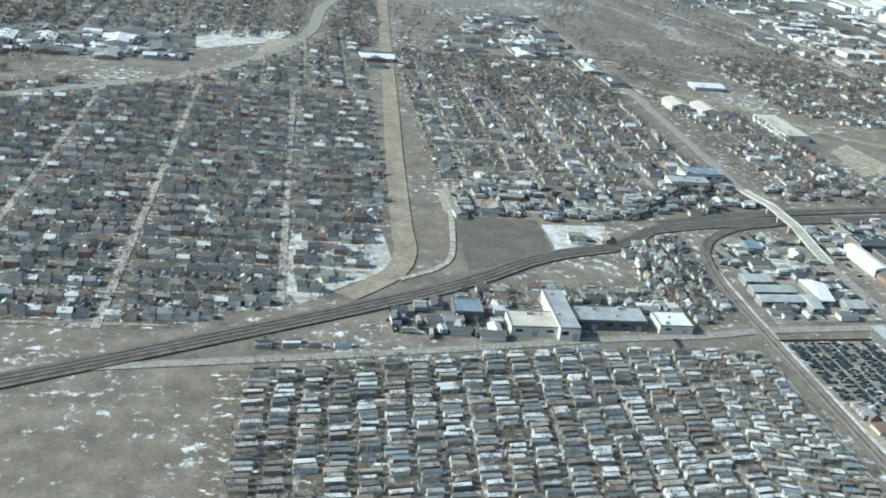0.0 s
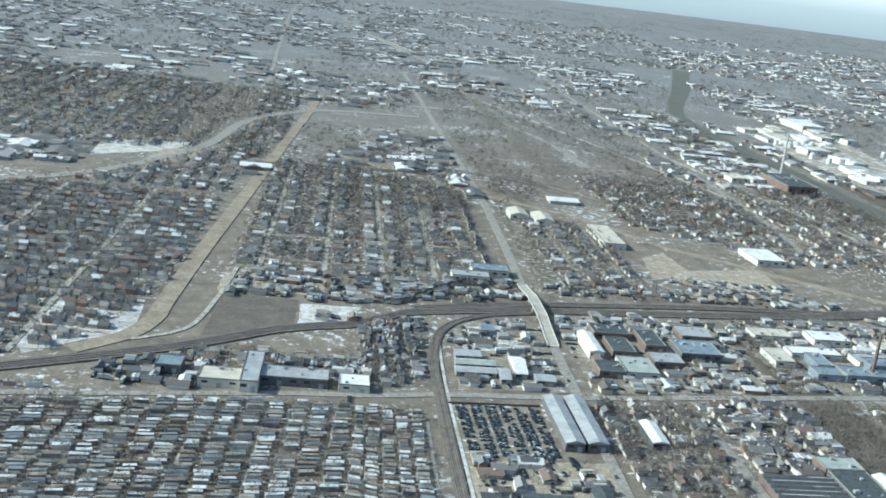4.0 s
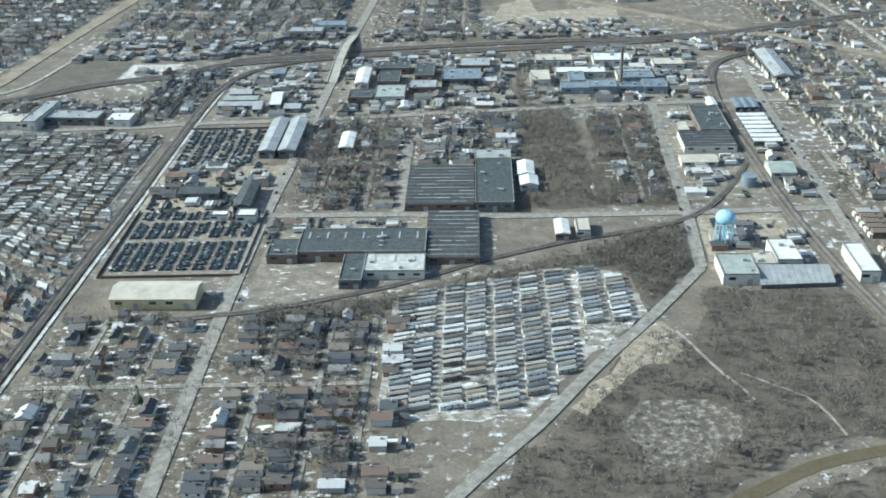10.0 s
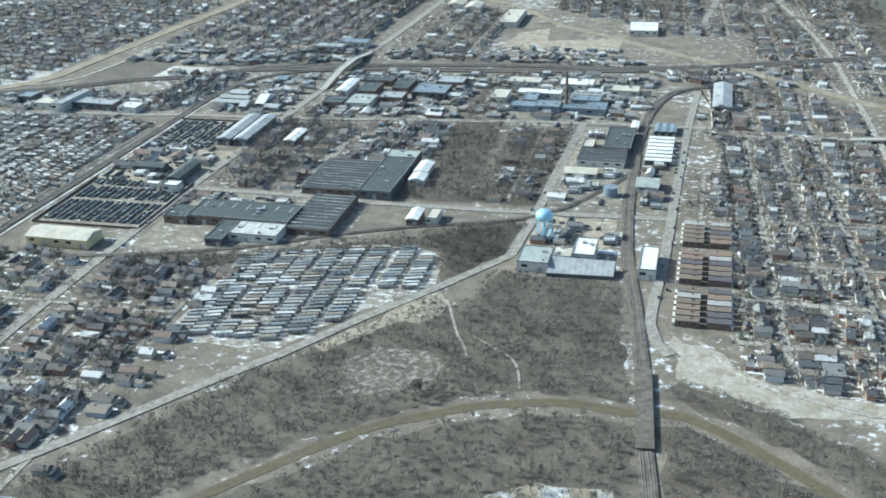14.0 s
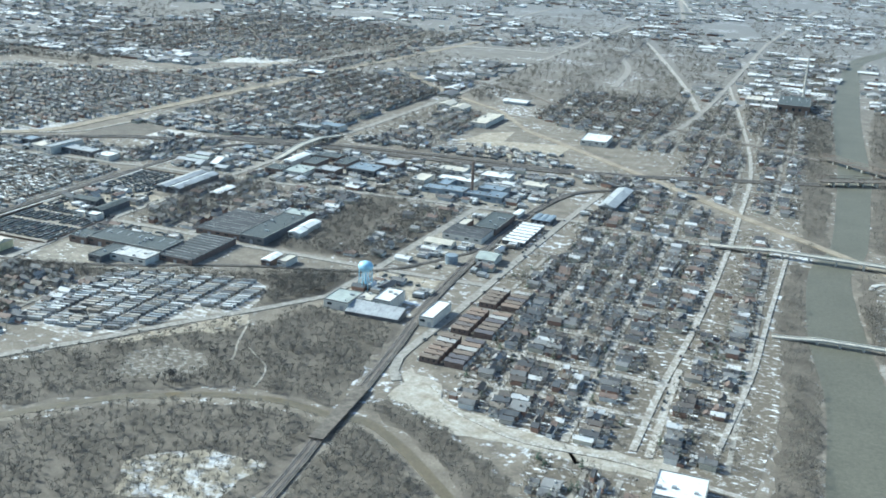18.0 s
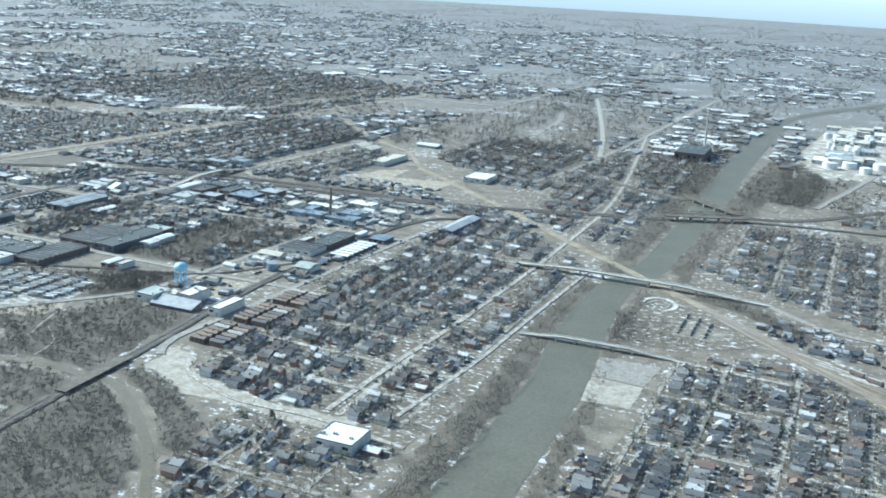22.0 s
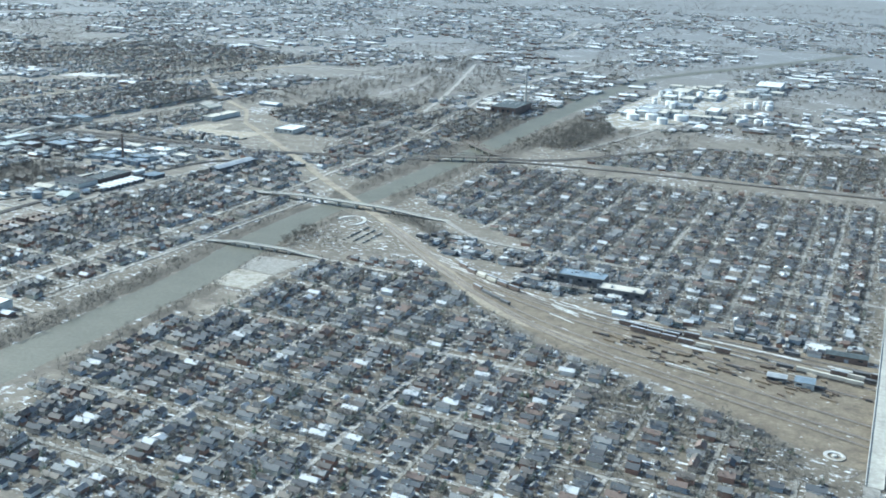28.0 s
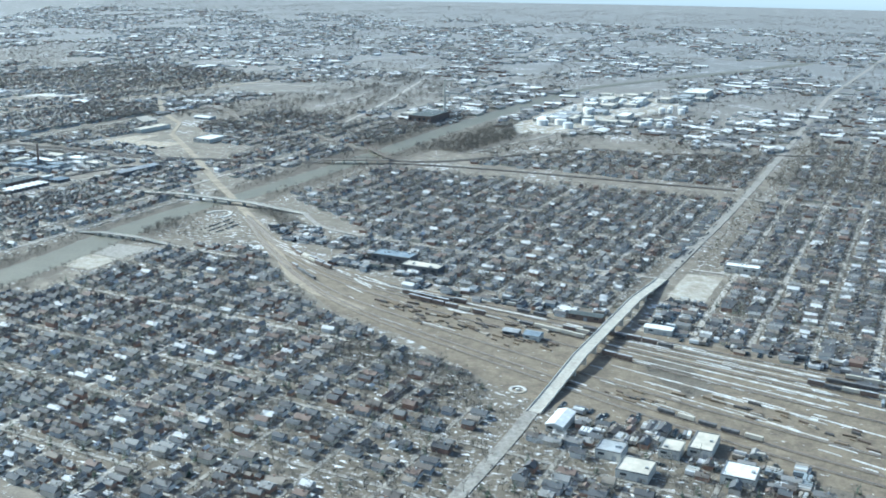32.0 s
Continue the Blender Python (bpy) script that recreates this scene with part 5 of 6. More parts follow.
garage = Shape().box(-0.5, 0.5, -0.5, 0.5, 0, 2.2, 0)
garage.gable(-0.5, 0.5, -0.5, 0.5, 2.1, 3.4, 1, over=0.05)


def near_zone(x, y):
    """The stretches of the plan that the flight passes nearest."""
    return (472 < x < 540 and y < 180) or (700 < x < 905 and y < 105) or (248 < x < 298 and y < 125)


def build_house(lx, ly, hz, porch):
    thing = new("house")
    s = house_shape()
    s.v = [(x * lx, y * ly, z * hz) for x, y, z in s.v]
    s.make("outer_wall", [M_WALL_O], thing)
    s = Shape().gable(-lx / 2, lx / 2, -ly / 2, ly / 2, 2.1 * hz, 3.5 * hz, 0)
    top = s.make("roof", [M_ROOF_O], thing)
    Shape().box(lx * 0.12, lx * 0.12 + 0.5, -0.5, 0.0, 2.6 * hz, 4.0 * hz, 0).make("chimney", [W_BRICK], top, "brick chimney")
    for sx in (-0.25, 0.25):
        s = Shape().box(lx * sx - 0.35, lx * sx + 0.35, -ly / 2 - 0.03, -ly / 2 + 0.05, 0.9 * hz, 1.7 * hz, 0)
        s.make("window", [M_GLASS], thing)
    s = Shape().box(-lx / 2 - 0.03, -lx / 2 + 0.05, -0.9, -0.4, 0.9 * hz, 1.7 * hz, 0)
    s.make("window", [M_GLASS], thing)
    s = Shape().box(-lx / 2 - 0.03, -lx / 2 + 0.05, 0.3, 0.8, 0.0, 1.5 * hz, 0)
    s.make("door", [W_DARK], thing)
    if porch:
        s = Shape().hull([(-lx / 2 - 1.2, -ly * 0.4, 1.35 * hz), (-lx / 2, -ly * 0.4, 1.35 * hz), (-lx / 2, ly * 0.4, 1.35 * hz), (-lx / 2 - 1.2, ly * 0.4, 1.35 * hz)],
                         [(-lx / 2 - 1.2, -ly * 0.4, 1.45 * hz), (-lx / 2, -ly * 0.4, 1.9 * hz), (-lx / 2, ly * 0.4, 1.9 * hz), (-lx / 2 - 1.2, ly * 0.4, 1.45 * hz)], 0, True)
        s.make("porch_roof", [M_ROOF_O], thing)
        for sy in (-0.38, 0.38):
            Shape().tube((-lx / 2 - 1.1, ly * sy, 0), (-lx / 2 - 1.1, ly * sy, 1.4 * hz), 0.08, 0.08, 4).make("porch_post", [W_PALE], thing)
    return thing


HOUSE_KINDS = [(6.4, 3.3, 0.9, True, "long two-storey gabled house with a front porch"), (5.0, 3.1, 0.8, False, "small gabled house with a plain front"), (5.8, 3.5, 1.0, True, "tall gabled house with a front porch")]
masters, far_houses, n_near = [], [], 0
for x, y, turn, lx, ly, hz in houses:
    if near_zone(x, y) and n_near < 260:
        k = rng.randrange(3)
        if len(masters) < 3:
            k = len(masters)
            masters.append(tagged(build_house(*HOUSE_KINDS[k][:4]), HOUSE_KINDS[k][4], "house", "houses of the town"))
            masters[k].matrix_basis = pose(x, y, 0, 0, 0, math.degrees(turn))
        else:
            copy_thing(masters[k], pose(x, y, 0, 0, 0, math.degrees(turn)))
        n_near += 1
    else:
        far_houses.append((0, x, y, 0, turn, lx, ly, hz))
tagged(bulk("town_houses", [both], far_houses, [M_WALL_I, M_ROOF_I]), "many small gabled houses with mixed roofs along streets", "houses", kind="stuff")
tagged(bulk("garages", [garage], [(0, x, y, 0, t, lx, ly, hz) for x, y, t, lx, ly, hz in garages], [M_WALL_I, M_ROOF_I]), "many small gabled garages behind the houses", "garages", kind="stuff")

# houses of the distance
far = []
frng = random.Random(9)
FAR_TAKEN, FAR_ZONES = set(), set()
for i, j in zip(*laid(*(np.array(sorted(TAKEN)).T * 2 + 1))):
    FAR_TAKEN.update((int(i // 2) + p, int(j // 2) + q) for p in (0, 1) for q in (0, 1))
for z in ZONES:
    gx, gy = np.meshgrid(np.arange(z.x0 - 5, z.x1 + 6, 4.0), np.arange(z.y0 - 5, z.y1 + 6, 4.0))
    FAR_ZONES.update((int(i // 6), int(j // 6)) for i, j in zip(*laid(gx.ravel(), gy.ravel())))
far_taken = lambda x, y: (int(x // 2), int(y // 2)) in FAR_TAKEN
PLANT = [(float(i), float(j)) for i, j in zip(*laid([705, 790, 870, 705], [780, 800, 1250, 1250]))]
WOODS_LAID = [(float(i), float(j)) for i, j in zip(*laid(*np.array(NORTH_WOODS).T))]
for _ in range(22000):
    y = 650 + 2050 * frng.random() ** 1.4
    x = frng.uniform(-1.0, 1.0) * (500 + y * 0.75) + 420
    if far_taken(x, y) or noise.noise(Vector((x * 0.006, y * 0.004, 3.1))) < -0.08 or (int(x // 6), int(y // 6)) in FAR_ZONES or inside(x, y, WOODS_LAID) or inside(x, y, PLANT):
        continue
    g = frng.choice((0.9, 0.9, 1, 1.2, 1.6, 3.2))
    far.append((0, x, y, 0, frng.choice((0, 0, math.pi / 2)), 6.5 * g, 4.0 * g, frng.uniform(0.8, 1.2)))
M_FAR = assorted("far_roofs", [(0.0, (0.12, 0.12, 0.125)), (0.3, (0.20, 0.19, 0.18)), (0.5, (0.34, 0.33, 0.32)), (0.62, (0.68, 0.68, 0.68)), (0.86, (0.16, 0.155, 0.15))])
tagged(bulk("far_houses", [garage], far, [M_WALL_I, M_FAR]), "scattered pale roofs of the far town", "houses", kind="stuff")


# ---- trees ----
def bare_tree(seed, twigs, height=5.2, spread=1.9, limbs=4, thin=1.0, broad=1.0):
    """A tapered trunk, limbs and a crown of thin twigs with gaps."""
    r = random.Random(seed)
    s = Shape()

    def stick(a, b, w):
        """A three-sided tapered stick that ends in a point."""
        d = (Vector(b) - Vector(a)).normalized()
        u = d.orthogonal().normalized()
        v = d.cross(u)
        ring = [Vector(a) + (u * math.cos(q) + v * math.sin(q)) * w for q in (0, 2.09, 4.19)]
        k = len(s.v)
        s.v += [tuple(p) for p in ring] + [tuple(b)]
        s.f += [(k, k + 1, k + 3), (k + 1, k + 2, k + 3), (k + 2, k, k + 3)]
        s.m += [0, 0, 0]

    stick((0, 0, 0), (0, 0, height * 0.7), 0.13 * thin)
    tips = []
    for i in range(limbs):
        a = 2 * math.pi * (i + r.random() * 0.6) / limbs
        z0 = height * r.uniform(0.22, 0.45)
        tip = Vector((math.cos(a) * spread * r.uniform(0.45, 0.8), math.sin(a) * spread * r.uniform(0.45, 0.8), height * r.uniform(0.6, 0.9)))
        if thin == 1.0:
            stick((0, 0, z0), tip, 0.06)
        tips.append((Vector((0, 0, z0)), tip))
    for i in range(twigs):
        b, t = r.choice(tips)
        p = b.lerp(t, r.uniform(0.4, 1.0))
        d = Vector((r.gauss(0, 1), r.gauss(0, 1), abs(r.gauss(0.5, 0.7)))).normalized()
        q = p + d * r.uniform(0.6, 1.5) * thin ** 0.5 * broad ** 0.4
        w = d.cross(Vector((r.gauss(0, 1), r.gauss(0, 1), r.gauss(0, 1)))).normalized() * r.uniform(0.08, 0.16) * broad
        s.poly([p - w, p + w, q], 1)
    return s


def conifer(seed):
    r = random.Random(seed)
    s = Shape().tube((0, 0, 0), (0, 0, 4.8), 0.12, 0.02, 3, 0)
    for i in range(18):
        h = 0.5 + 4.2 * (i + r.random()) / 18
        rad = (5.0 - h) * 0.30
        a = r.uniform(0, 6.28)
        d = Vector((math.cos(a), math.sin(a), -0.25))
        w = Vector((-d.y, d.x, 0)) * rad * 0.62
        p = Vector((0, 0, h))
        s.poly([p + d * rad * 0.1, p + d * rad * 0.7 + w, p + d * rad * 1.1, p + d * rad * 0.7 - w], 1)
    return s


trees = [bare_tree(i, 30, 4.6 + 0.5 * (i % 3), 2.3 + 0.3 * (i % 2), 6, 0.99, 0.95) for i in range(6)] + [bare_tree(20 + i, 22, 3.0, 1.5, 6, 0.7, 0.75) for i in range(4)]
wood_trees = []
trng = random.Random(12)


GLADE = [(368, 70), (375, 80), (386, 81), (398, 76), (402, 68), (394, 58), (382, 50), (372, 52)]


def plant(ring, spacing, low=0.8, high=1.25, gaps=None, small=False):
    xs, ys = [p[0] for p in ring], [p[1] for p in ring]
    for _ in range(int((max(xs) - min(xs)) * (max(ys) - min(ys)) / (1.2 * spacing) ** 2)):
        x, y = trng.uniform(min(xs), max(xs)), trng.uniform(min(ys), max(ys))
        if inside(x, y, GLADE) and trng.random() < 0.75:
            continue
        if inside(x, y, ring) and not taken(x, y) and (gaps is None or noise.noise(Vector((x * gaps, y * gaps, 0))) > -0.22):
            wood_trees.append((x, y, trng.uniform(low, high), small))


plant(WOOD_SOUTH, 1.85, 0.8, 1.25, gaps=None, small=True)
plant(WOOD_CREEK, 2.2, 0.8, 1.25, gaps=None, small=True)
plant(WOOD_CREEK_EAST, 1.8, small=True)
plant(WOOD_CREEK_BANK, 1.7, 0.7, 1.1, small=True)
plant([(692, 322), (715, 314), (745, 292), (766, 276), (772, 290), (745, 312), (715, 332), (695, 334)], 2.0, 0.5, 0.9)
plant([(300, 72), (340, 75), (382, 126), (366, 156), (300, 136)], 3.4, 0.45, 0.9)
plant([(246, 125), (300, 136), (300, 128), (246, 112)], 2.6, 0.7, 1.1)
plant([(192, 428), (245, 438), (245, 478), (192, 470)], 5.5)
plant([(256, 440), (345, 452), (345, 476), (256, 474)], 4.5)
plant([(640, 20), (655, 20), (640, 165), (634, 165)], 3.0, 0.6, 1.0)
plant(WOOD_STRIP, 2.0, 0.9, 1.4, small=True)
plant(WOOD_MID, 2.1, 0.9, 1.4, gaps=None, small=True)
plant(WOOD_PARK, 1.6, 0.8, 1.3, small=True)
plant(WOOD_RAIL, 1.5, 0.8, 1.2, small=True)
for ring in (BANK_WEST, BANK_EAST):
    plant(ring, 2.4, 0.45, 0.8)
for ring in (BANK_NORTH_W, BANK_NORTH_E):
    plant(ring, 3.4, 0.6, 1.0)
plant([(386, 128), (404, 152), (398, 164), (380, 156)], 1.9, 0.8, 1.3, small=True)
plant(WOOD_PLANT, 2.7, 1, 1.4)
plant(NORTH_WOODS, 6.5, 1.0, 1.5, 0.02)
plant([(665, 230), (672, 230), (674, 264), (662, 264)], 2.0)
plant([(674, 228), (698, 230), (716, 248), (690, 254), (690, 268), (676, 268)], 3.2, 0.6, 1.0)
plant([(1040, 165), (1062, 170), (1082, 142), (1072, 132), (1050, 146)], 2.4, 0.6, 1.0, small=True)
plant([(905, 130), (960, 110), (1000, 94), (1000, 70), (905, 100)], 3.2, 0.8, 1.2)
plant([(252, 206), (290, 206), (290, 308), (252, 308)], 3.0)
plant([(430, 62), (440, 64), (464, 62), (464, 54), (430, 54)], 2.5, 0.5, 0.9)
near_list = [t for t in wood_trees if 392 < t[0] < 470 and t[1] < 60][:150] + [t for t in street_trees if near_zone(t[0], t[1])][:140]
near_set = set(near_list)
rest = [(6 + trng.randrange(4) if sm else trng.randrange(6), x, y, 0, trng.uniform(0, 6.28), h, h, h * trng.uniform(0.85, 1.15)) for x, y, h, sm in wood_trees + street_trees if (x, y, h, sm) not in near_set]
tagged(bulk("bare_trees", trees, rest, [M_BARK, M_TWIG]), "many bare grey-brown winter trees in woods and along streets", "trees", kind="stuff")
tree_masters = []
for k in range(4):
    s = bare_tree(40 + k, 70, 5.0, 1.9, 6)
    thing = tagged(new("bare_tree"), "bare grey-brown winter tree with fine twigs", "tree", "bare trees of the woodland")
    t, c = Shape(), Shape()
    for f, m in zip(s.f, s.m):
        (t if m == 0 else c).poly([s.v[i] for i in f], 0)
    t.make("trunk", [M_BARK], thing)
    c.make("crown", [M_TWIG], thing)
    tree_masters.append(thing)
for i, (x, y, h, sm) in enumerate(near_list):
    m = pose(x, y, 0, 0, 0, trng.uniform(0, 360)) @ Matrix.Scale(h * (0.7 if sm else 1), 4)
    if i < 4:
        tree_masters[i].matrix_basis = m
    else:
        src = tree_masters[i % 4]
        c = copy_thing(src, m)
        c.matrix_basis = m
conifers = [(trng.randrange(2), x + 1, y + 1.2, 0, trng.uniform(0, 6.28), 1.0, 1.0, trng.uniform(0.7, 1.3)) for x, y, h, _ in street_trees if trng.random() < (0.06 if 460 < x < 910 and y < 330 else 0.03)]
tagged(bulk("conifers", [conifer(1), conifer(2)], conifers, [M_BARK, M_NEEDLE]), "scattered dark green conifers between the houses", "trees", kind="stuff")
far_trees = []
for _ in range(44000):
    y = 600 + 2900 * trng.random() ** 1.6
    x = trng.uniform(-1, 1) * (450 + y * 0.7) + 420
    if not far_taken(x, y) and not inside(x, y, PLANT) and noise.noise(Vector((x * 0.008, y * 0.0045, 8.2))) > -0.12:
        far_trees.append((trng.randrange(6), x, y, 0, trng.uniform(0, 6.28), 1.7, 1.7, trng.uniform(0.8, 1.2)))
tagged(bulk("far_trees", [bare_tree(70 + i, 9, 4.6, 2.4, 4, 0.99, 2.3) for i in range(6)], far_trees, [M_BARK, M_TWIG]), "scattered bare trees of the far town", "trees", kind="stuff")
# ---- cars ----
def car_shapes():
    body = Shape()
    body.hull([(-1.1, -0.45, 0.15), (1.1, -0.45, 0.15), (1.1, 0.45, 0.15), (-1.1, 0.45, 0.15)], [(-1.08, -0.43, 0.45), (1.08, -0.43, 0.42), (1.08, 0.43, 0.42), (-1.08, 0.43, 0.45)], 0, True)
    cab = Shape()
    cab.hull([(-0.8, -0.41, 0.44), (0.45, -0.41, 0.44), (0.45, 0.41, 0.44), (-0.8, 0.41, 0.44)], [(-0.55, -0.34, 0.74), (0.15, -0.34, 0.74), (0.15, 0.34, 0.74), (-0.55, 0.34, 0.74)], 0)
    top = Shape().box(-0.56, 0.16, -0.35, 0.35, 0.735, 0.77, 0)
    wheel = Shape().tube((0, -0.09, 0), (0, 0.09, 0), 0.17, 0.17, 8)
    return body, cab, top, wheel


body, cab, top, wheel = car_shapes()
car = tagged(new("parked_car"), "dark parked car in a crowded gravel lot", "car", "cars in the lots")
b0 = body.make("body", [M_CAR_O], car)
cab.make("glazing", [M_GLASS], car)
top.make("roof", [M_CAR_O], car)
for wx in (-0.7, 0.7):
    for wy in (-0.4, 0.4):
        w = wheel.make("wheel", [M_TYRE], car)
        w.matrix_basis = pose(wx, wy, 0.17)
joined = Shape()
for s0, mt in ((body, 0), (cab, 1), (top, 0)):
    k = len(joined.v)
    joined.v += s0.v
    joined.f += [tuple(i + k for i in f) for f in s0.f]
    joined.m += [mt] * len(s0.f)
crng = random.Random(5)
spots = []
for col in range(8):
    for side in (-1, 1):
        x = 196.5 + 6.0 * col + side * 1.1
        for y in np.arange(160, 207, 1.2):
            if abs(y - 182.7) > 1.7 and abs(y - 199.3) > 1.2 and crng.random() < 0.93:
                spots.append((x + crng.uniform(-0.2, 0.2), y, math.pi * (side > 0) + crng.uniform(-0.06, 0.06)))
n_lot = len(spots)
for col in range(6):
    for side in (-1, 1):
        x = 194.5 + 6.0 * col + side * 1.15
        for y in np.arange(257, 300, 1.3):
            if crng.random() < 0.7:
                spots.append((x + crng.uniform(-0.3, 0.3), y, math.pi * (side > 0) + crng.uniform(-0.15, 0.15)))
for _ in range(70):
    spots.append((crng.uniform(192, 228), crng.uniform(209, 252), crng.uniform(0, 6.28)))
for x0, y0, n in ((697, 257, 16), (704, 257, 14), (711, 257, 12)):
    spots += [(x0 + crng.uniform(-0.2, 0.2), y0 + 2.2 * i, crng.choice((0, math.pi))) for i in range(n) if crng.random() < 0.8]
for nm, xs, y0, y1, mean in (("a", 245, 110, 360, 14), ("b", 409, 160, 320, 16), ("c", 469, 110, 320, 12), ("d", 590, 90, 380, 14), ("e", 1018, 310, 600, 9)):
    y = y0
    while y < y1:
        y += crng.uniform(0.4, 2) * mean
        sgn = crng.choice((-1, 1))
        spots.append((xs + sgn * 1.3, y, math.pi / 2 * sgn))
for x, y0, y1 in ((497, 95, 250), (524, 95, 320), (559, 95, 320), (728, 30, 210), (761, 30, 220), (794, 30, 200), (827, 30, 180), (893, 30, 140), (280, 45, 125), (118, 150, 285), (94, 150, 285)):
    y = y0
    while y < y1:
        y += crng.uniform(2.6, 9)
        sgn = crng.choice((-1, 1))
        spots.append((x + sgn * 1.25, y, math.pi / 2))
far_cars = []
for i, (x, y, a) in enumerate(spots):
    if i < 150:
        m = pose(x, y, 0.14 if i < n_lot else 0.2, 0, 0, math.degrees(a))
        if i == 0:
            car.matrix_basis = m
        else:
            copy_thing(car, m)
    else:
        far_cars.append((0, x, y, 0.15 if y < 300 and x < 245 else 0.36, a, 1, 1, 1))
tagged(bulk("more_parked_cars", [joined], far_cars, [M_CAR_I, M_GLASS]), "many parked and driving cars on lots and streets", "cars", kind="stuff")


# ---- the trailer park ----
def trailer(kind):
    thing = tagged(new("mobile_home"), ("long pale mobile home with a low roof", "long mobile home with a porch step and low roof")[kind], "mobile home", "mobile homes of the park")
    lx, ly = (6.6, 1.3) if kind == 0 else (5.8, 1.4)
    Shape().box(-lx / 2, lx / 2, -ly / 2, ly / 2, 0.25, 1.55, 0).make("body", [M_TRAILER], thing)
    Shape().gable(-lx / 2, lx / 2, -ly / 2, ly / 2, 1.5, 1.85, 0, 0.08, 0.08).make("roof", [M_TRAILER], thing)
    Shape().box(-lx / 2 + 0.1, lx / 2 - 0.1, -ly / 2 + 0.08, ly / 2 - 0.08, 0, 0.27, 0).make("skirting", [W_DARK], thing)
    for sx in (-0.3, 0.3):
        Shape().box(lx * sx - 0.3, lx * sx + 0.3, -ly / 2 - 0.03, -ly / 2 + 0.05, 0.8, 1.25, 0).make("window", [M_GLASS], thing)
    Shape().box(-0.1 * lx + 0.7, -0.1 * lx + 1.1, -ly / 2 - 0.03, -ly / 2 + 0.05, 0.3, 1.25, 0).make("door", [W_DARK], thing)
    if kind:
        Shape().box(-0.1 * lx + 0.3, -0.1 * lx + 1.6, -ly / 2 - 0.9, -ly / 2, 0, 0.3, 0).make("porch", [W_BRICK], thing)
    return thing


homes = [trailer(0), trailer(1)]
PARK = [(299, 70), (341, 73), (372, 112), (384, 126), (378, 150), (366, 158), (300, 138)]
patch("trailer_park_ground", PARK, 0.10, M_PARK, "slushy ground of the trailer park")
prng = random.Random(8)
placed = 0
for x, y0, y1 in ((299.5, 72, 136), (315, 74, 142), (331.5, 74, 150), (349.5, 80, 156), (370, 118, 154)):
    band("park_lane_%d" % (placed + 1), [(x, y0), (x + 0.5, y1)], 2.2, 0.22, M_STREET, 0.2, "narrow slushy lane of the trailer park", "road")
    for side in (-1, 1):
        y = y0 + prng.uniform(0, 2)
        while y < y1:
            y += prng.uniform(2.2, 3.0)
            hx = x + side * 4.6
            if inside(hx, y, PARK) and inside(hx + 3, y, PARK) and prng.random() < 0.96:
                m = pose(hx, y, 0.1, 0, 0, 17 + prng.uniform(-4, 4) + (180 if prng.random() < 0.5 else 0))
                k = prng.randrange(2) if placed > 1 else placed
                if placed < 2:
                    homes[placed].matrix_basis = m
                else:
                    copy_thing(homes[k], m)
                placed += 1


# ---- wagons in the rail yard ----
def wagon(kind):
    thing = tagged(new("freight_wagon"), ("brown boxcar standing in the rail yard", "low dark hopper wagon standing in the rail yard", "tan container wagon standing in the rail yard")[kind], "wagon", "wagons in the rail yard")
    mat = (W_BRICK, W_DARK, R_TAN)[kind]
    Shape().box(-3.6, 3.6, -0.72, 0.72, 0.55, (2.3, 1.7, 2.1)[kind], 0, 0.05 if kind != 1 else -0.1).make("body", [mat], thing)
    Shape().box(-3.7, 3.7, -0.6, 0.6, 0.38, 0.54, 0).make("underframe", [M_STEEL], thing)
    if kind == 0:
        Shape().gable(-3.6, 3.6, -0.68, 0.68, 2.28, 2.5, 0, 0.05, 0.05).make("roof", [R_GREY], thing)
    for sx in (-2.6, 2.6):
        Shape().box(sx - 0.7, sx + 0.7, -0.5, 0.5, 0.02, 0.4, 0, 0.1).make("bogie", [M_STEEL], thing)
    return thing


wagons = [wagon(i) for i in range(3)]
used = 0
for li, pts in enumerate(yard_lines):
    line = curve_points(pts, 8.2)
    runs = []
    i = prng.randrange(4, 14)
    while i < len(line) - 2:
        n = prng.randrange(2, 7)
        if prng.random() < (0.5 if li < 4 else 0.16):
            kind = prng.randrange(3)
            for q in range(i, min(i + n, len(line) - 1)):
                a, b = line[q], line[q + 1]
                c = (a + b) / 2
                if used > 150:
                    break
                k = kind if prng.random() < 0.8 else prng.randrange(3)
                m = pose(c.x, c.y, 0.6, 0, 0, math.degrees(math.atan2(b.y - a.y, b.x - a.x)))
                if used < 3:
                    wagons[used].matrix_basis = m
                else:
                    copy_thing(wagons[k], m)
                used += 1
        i += n + prng.randrange(2, 10)


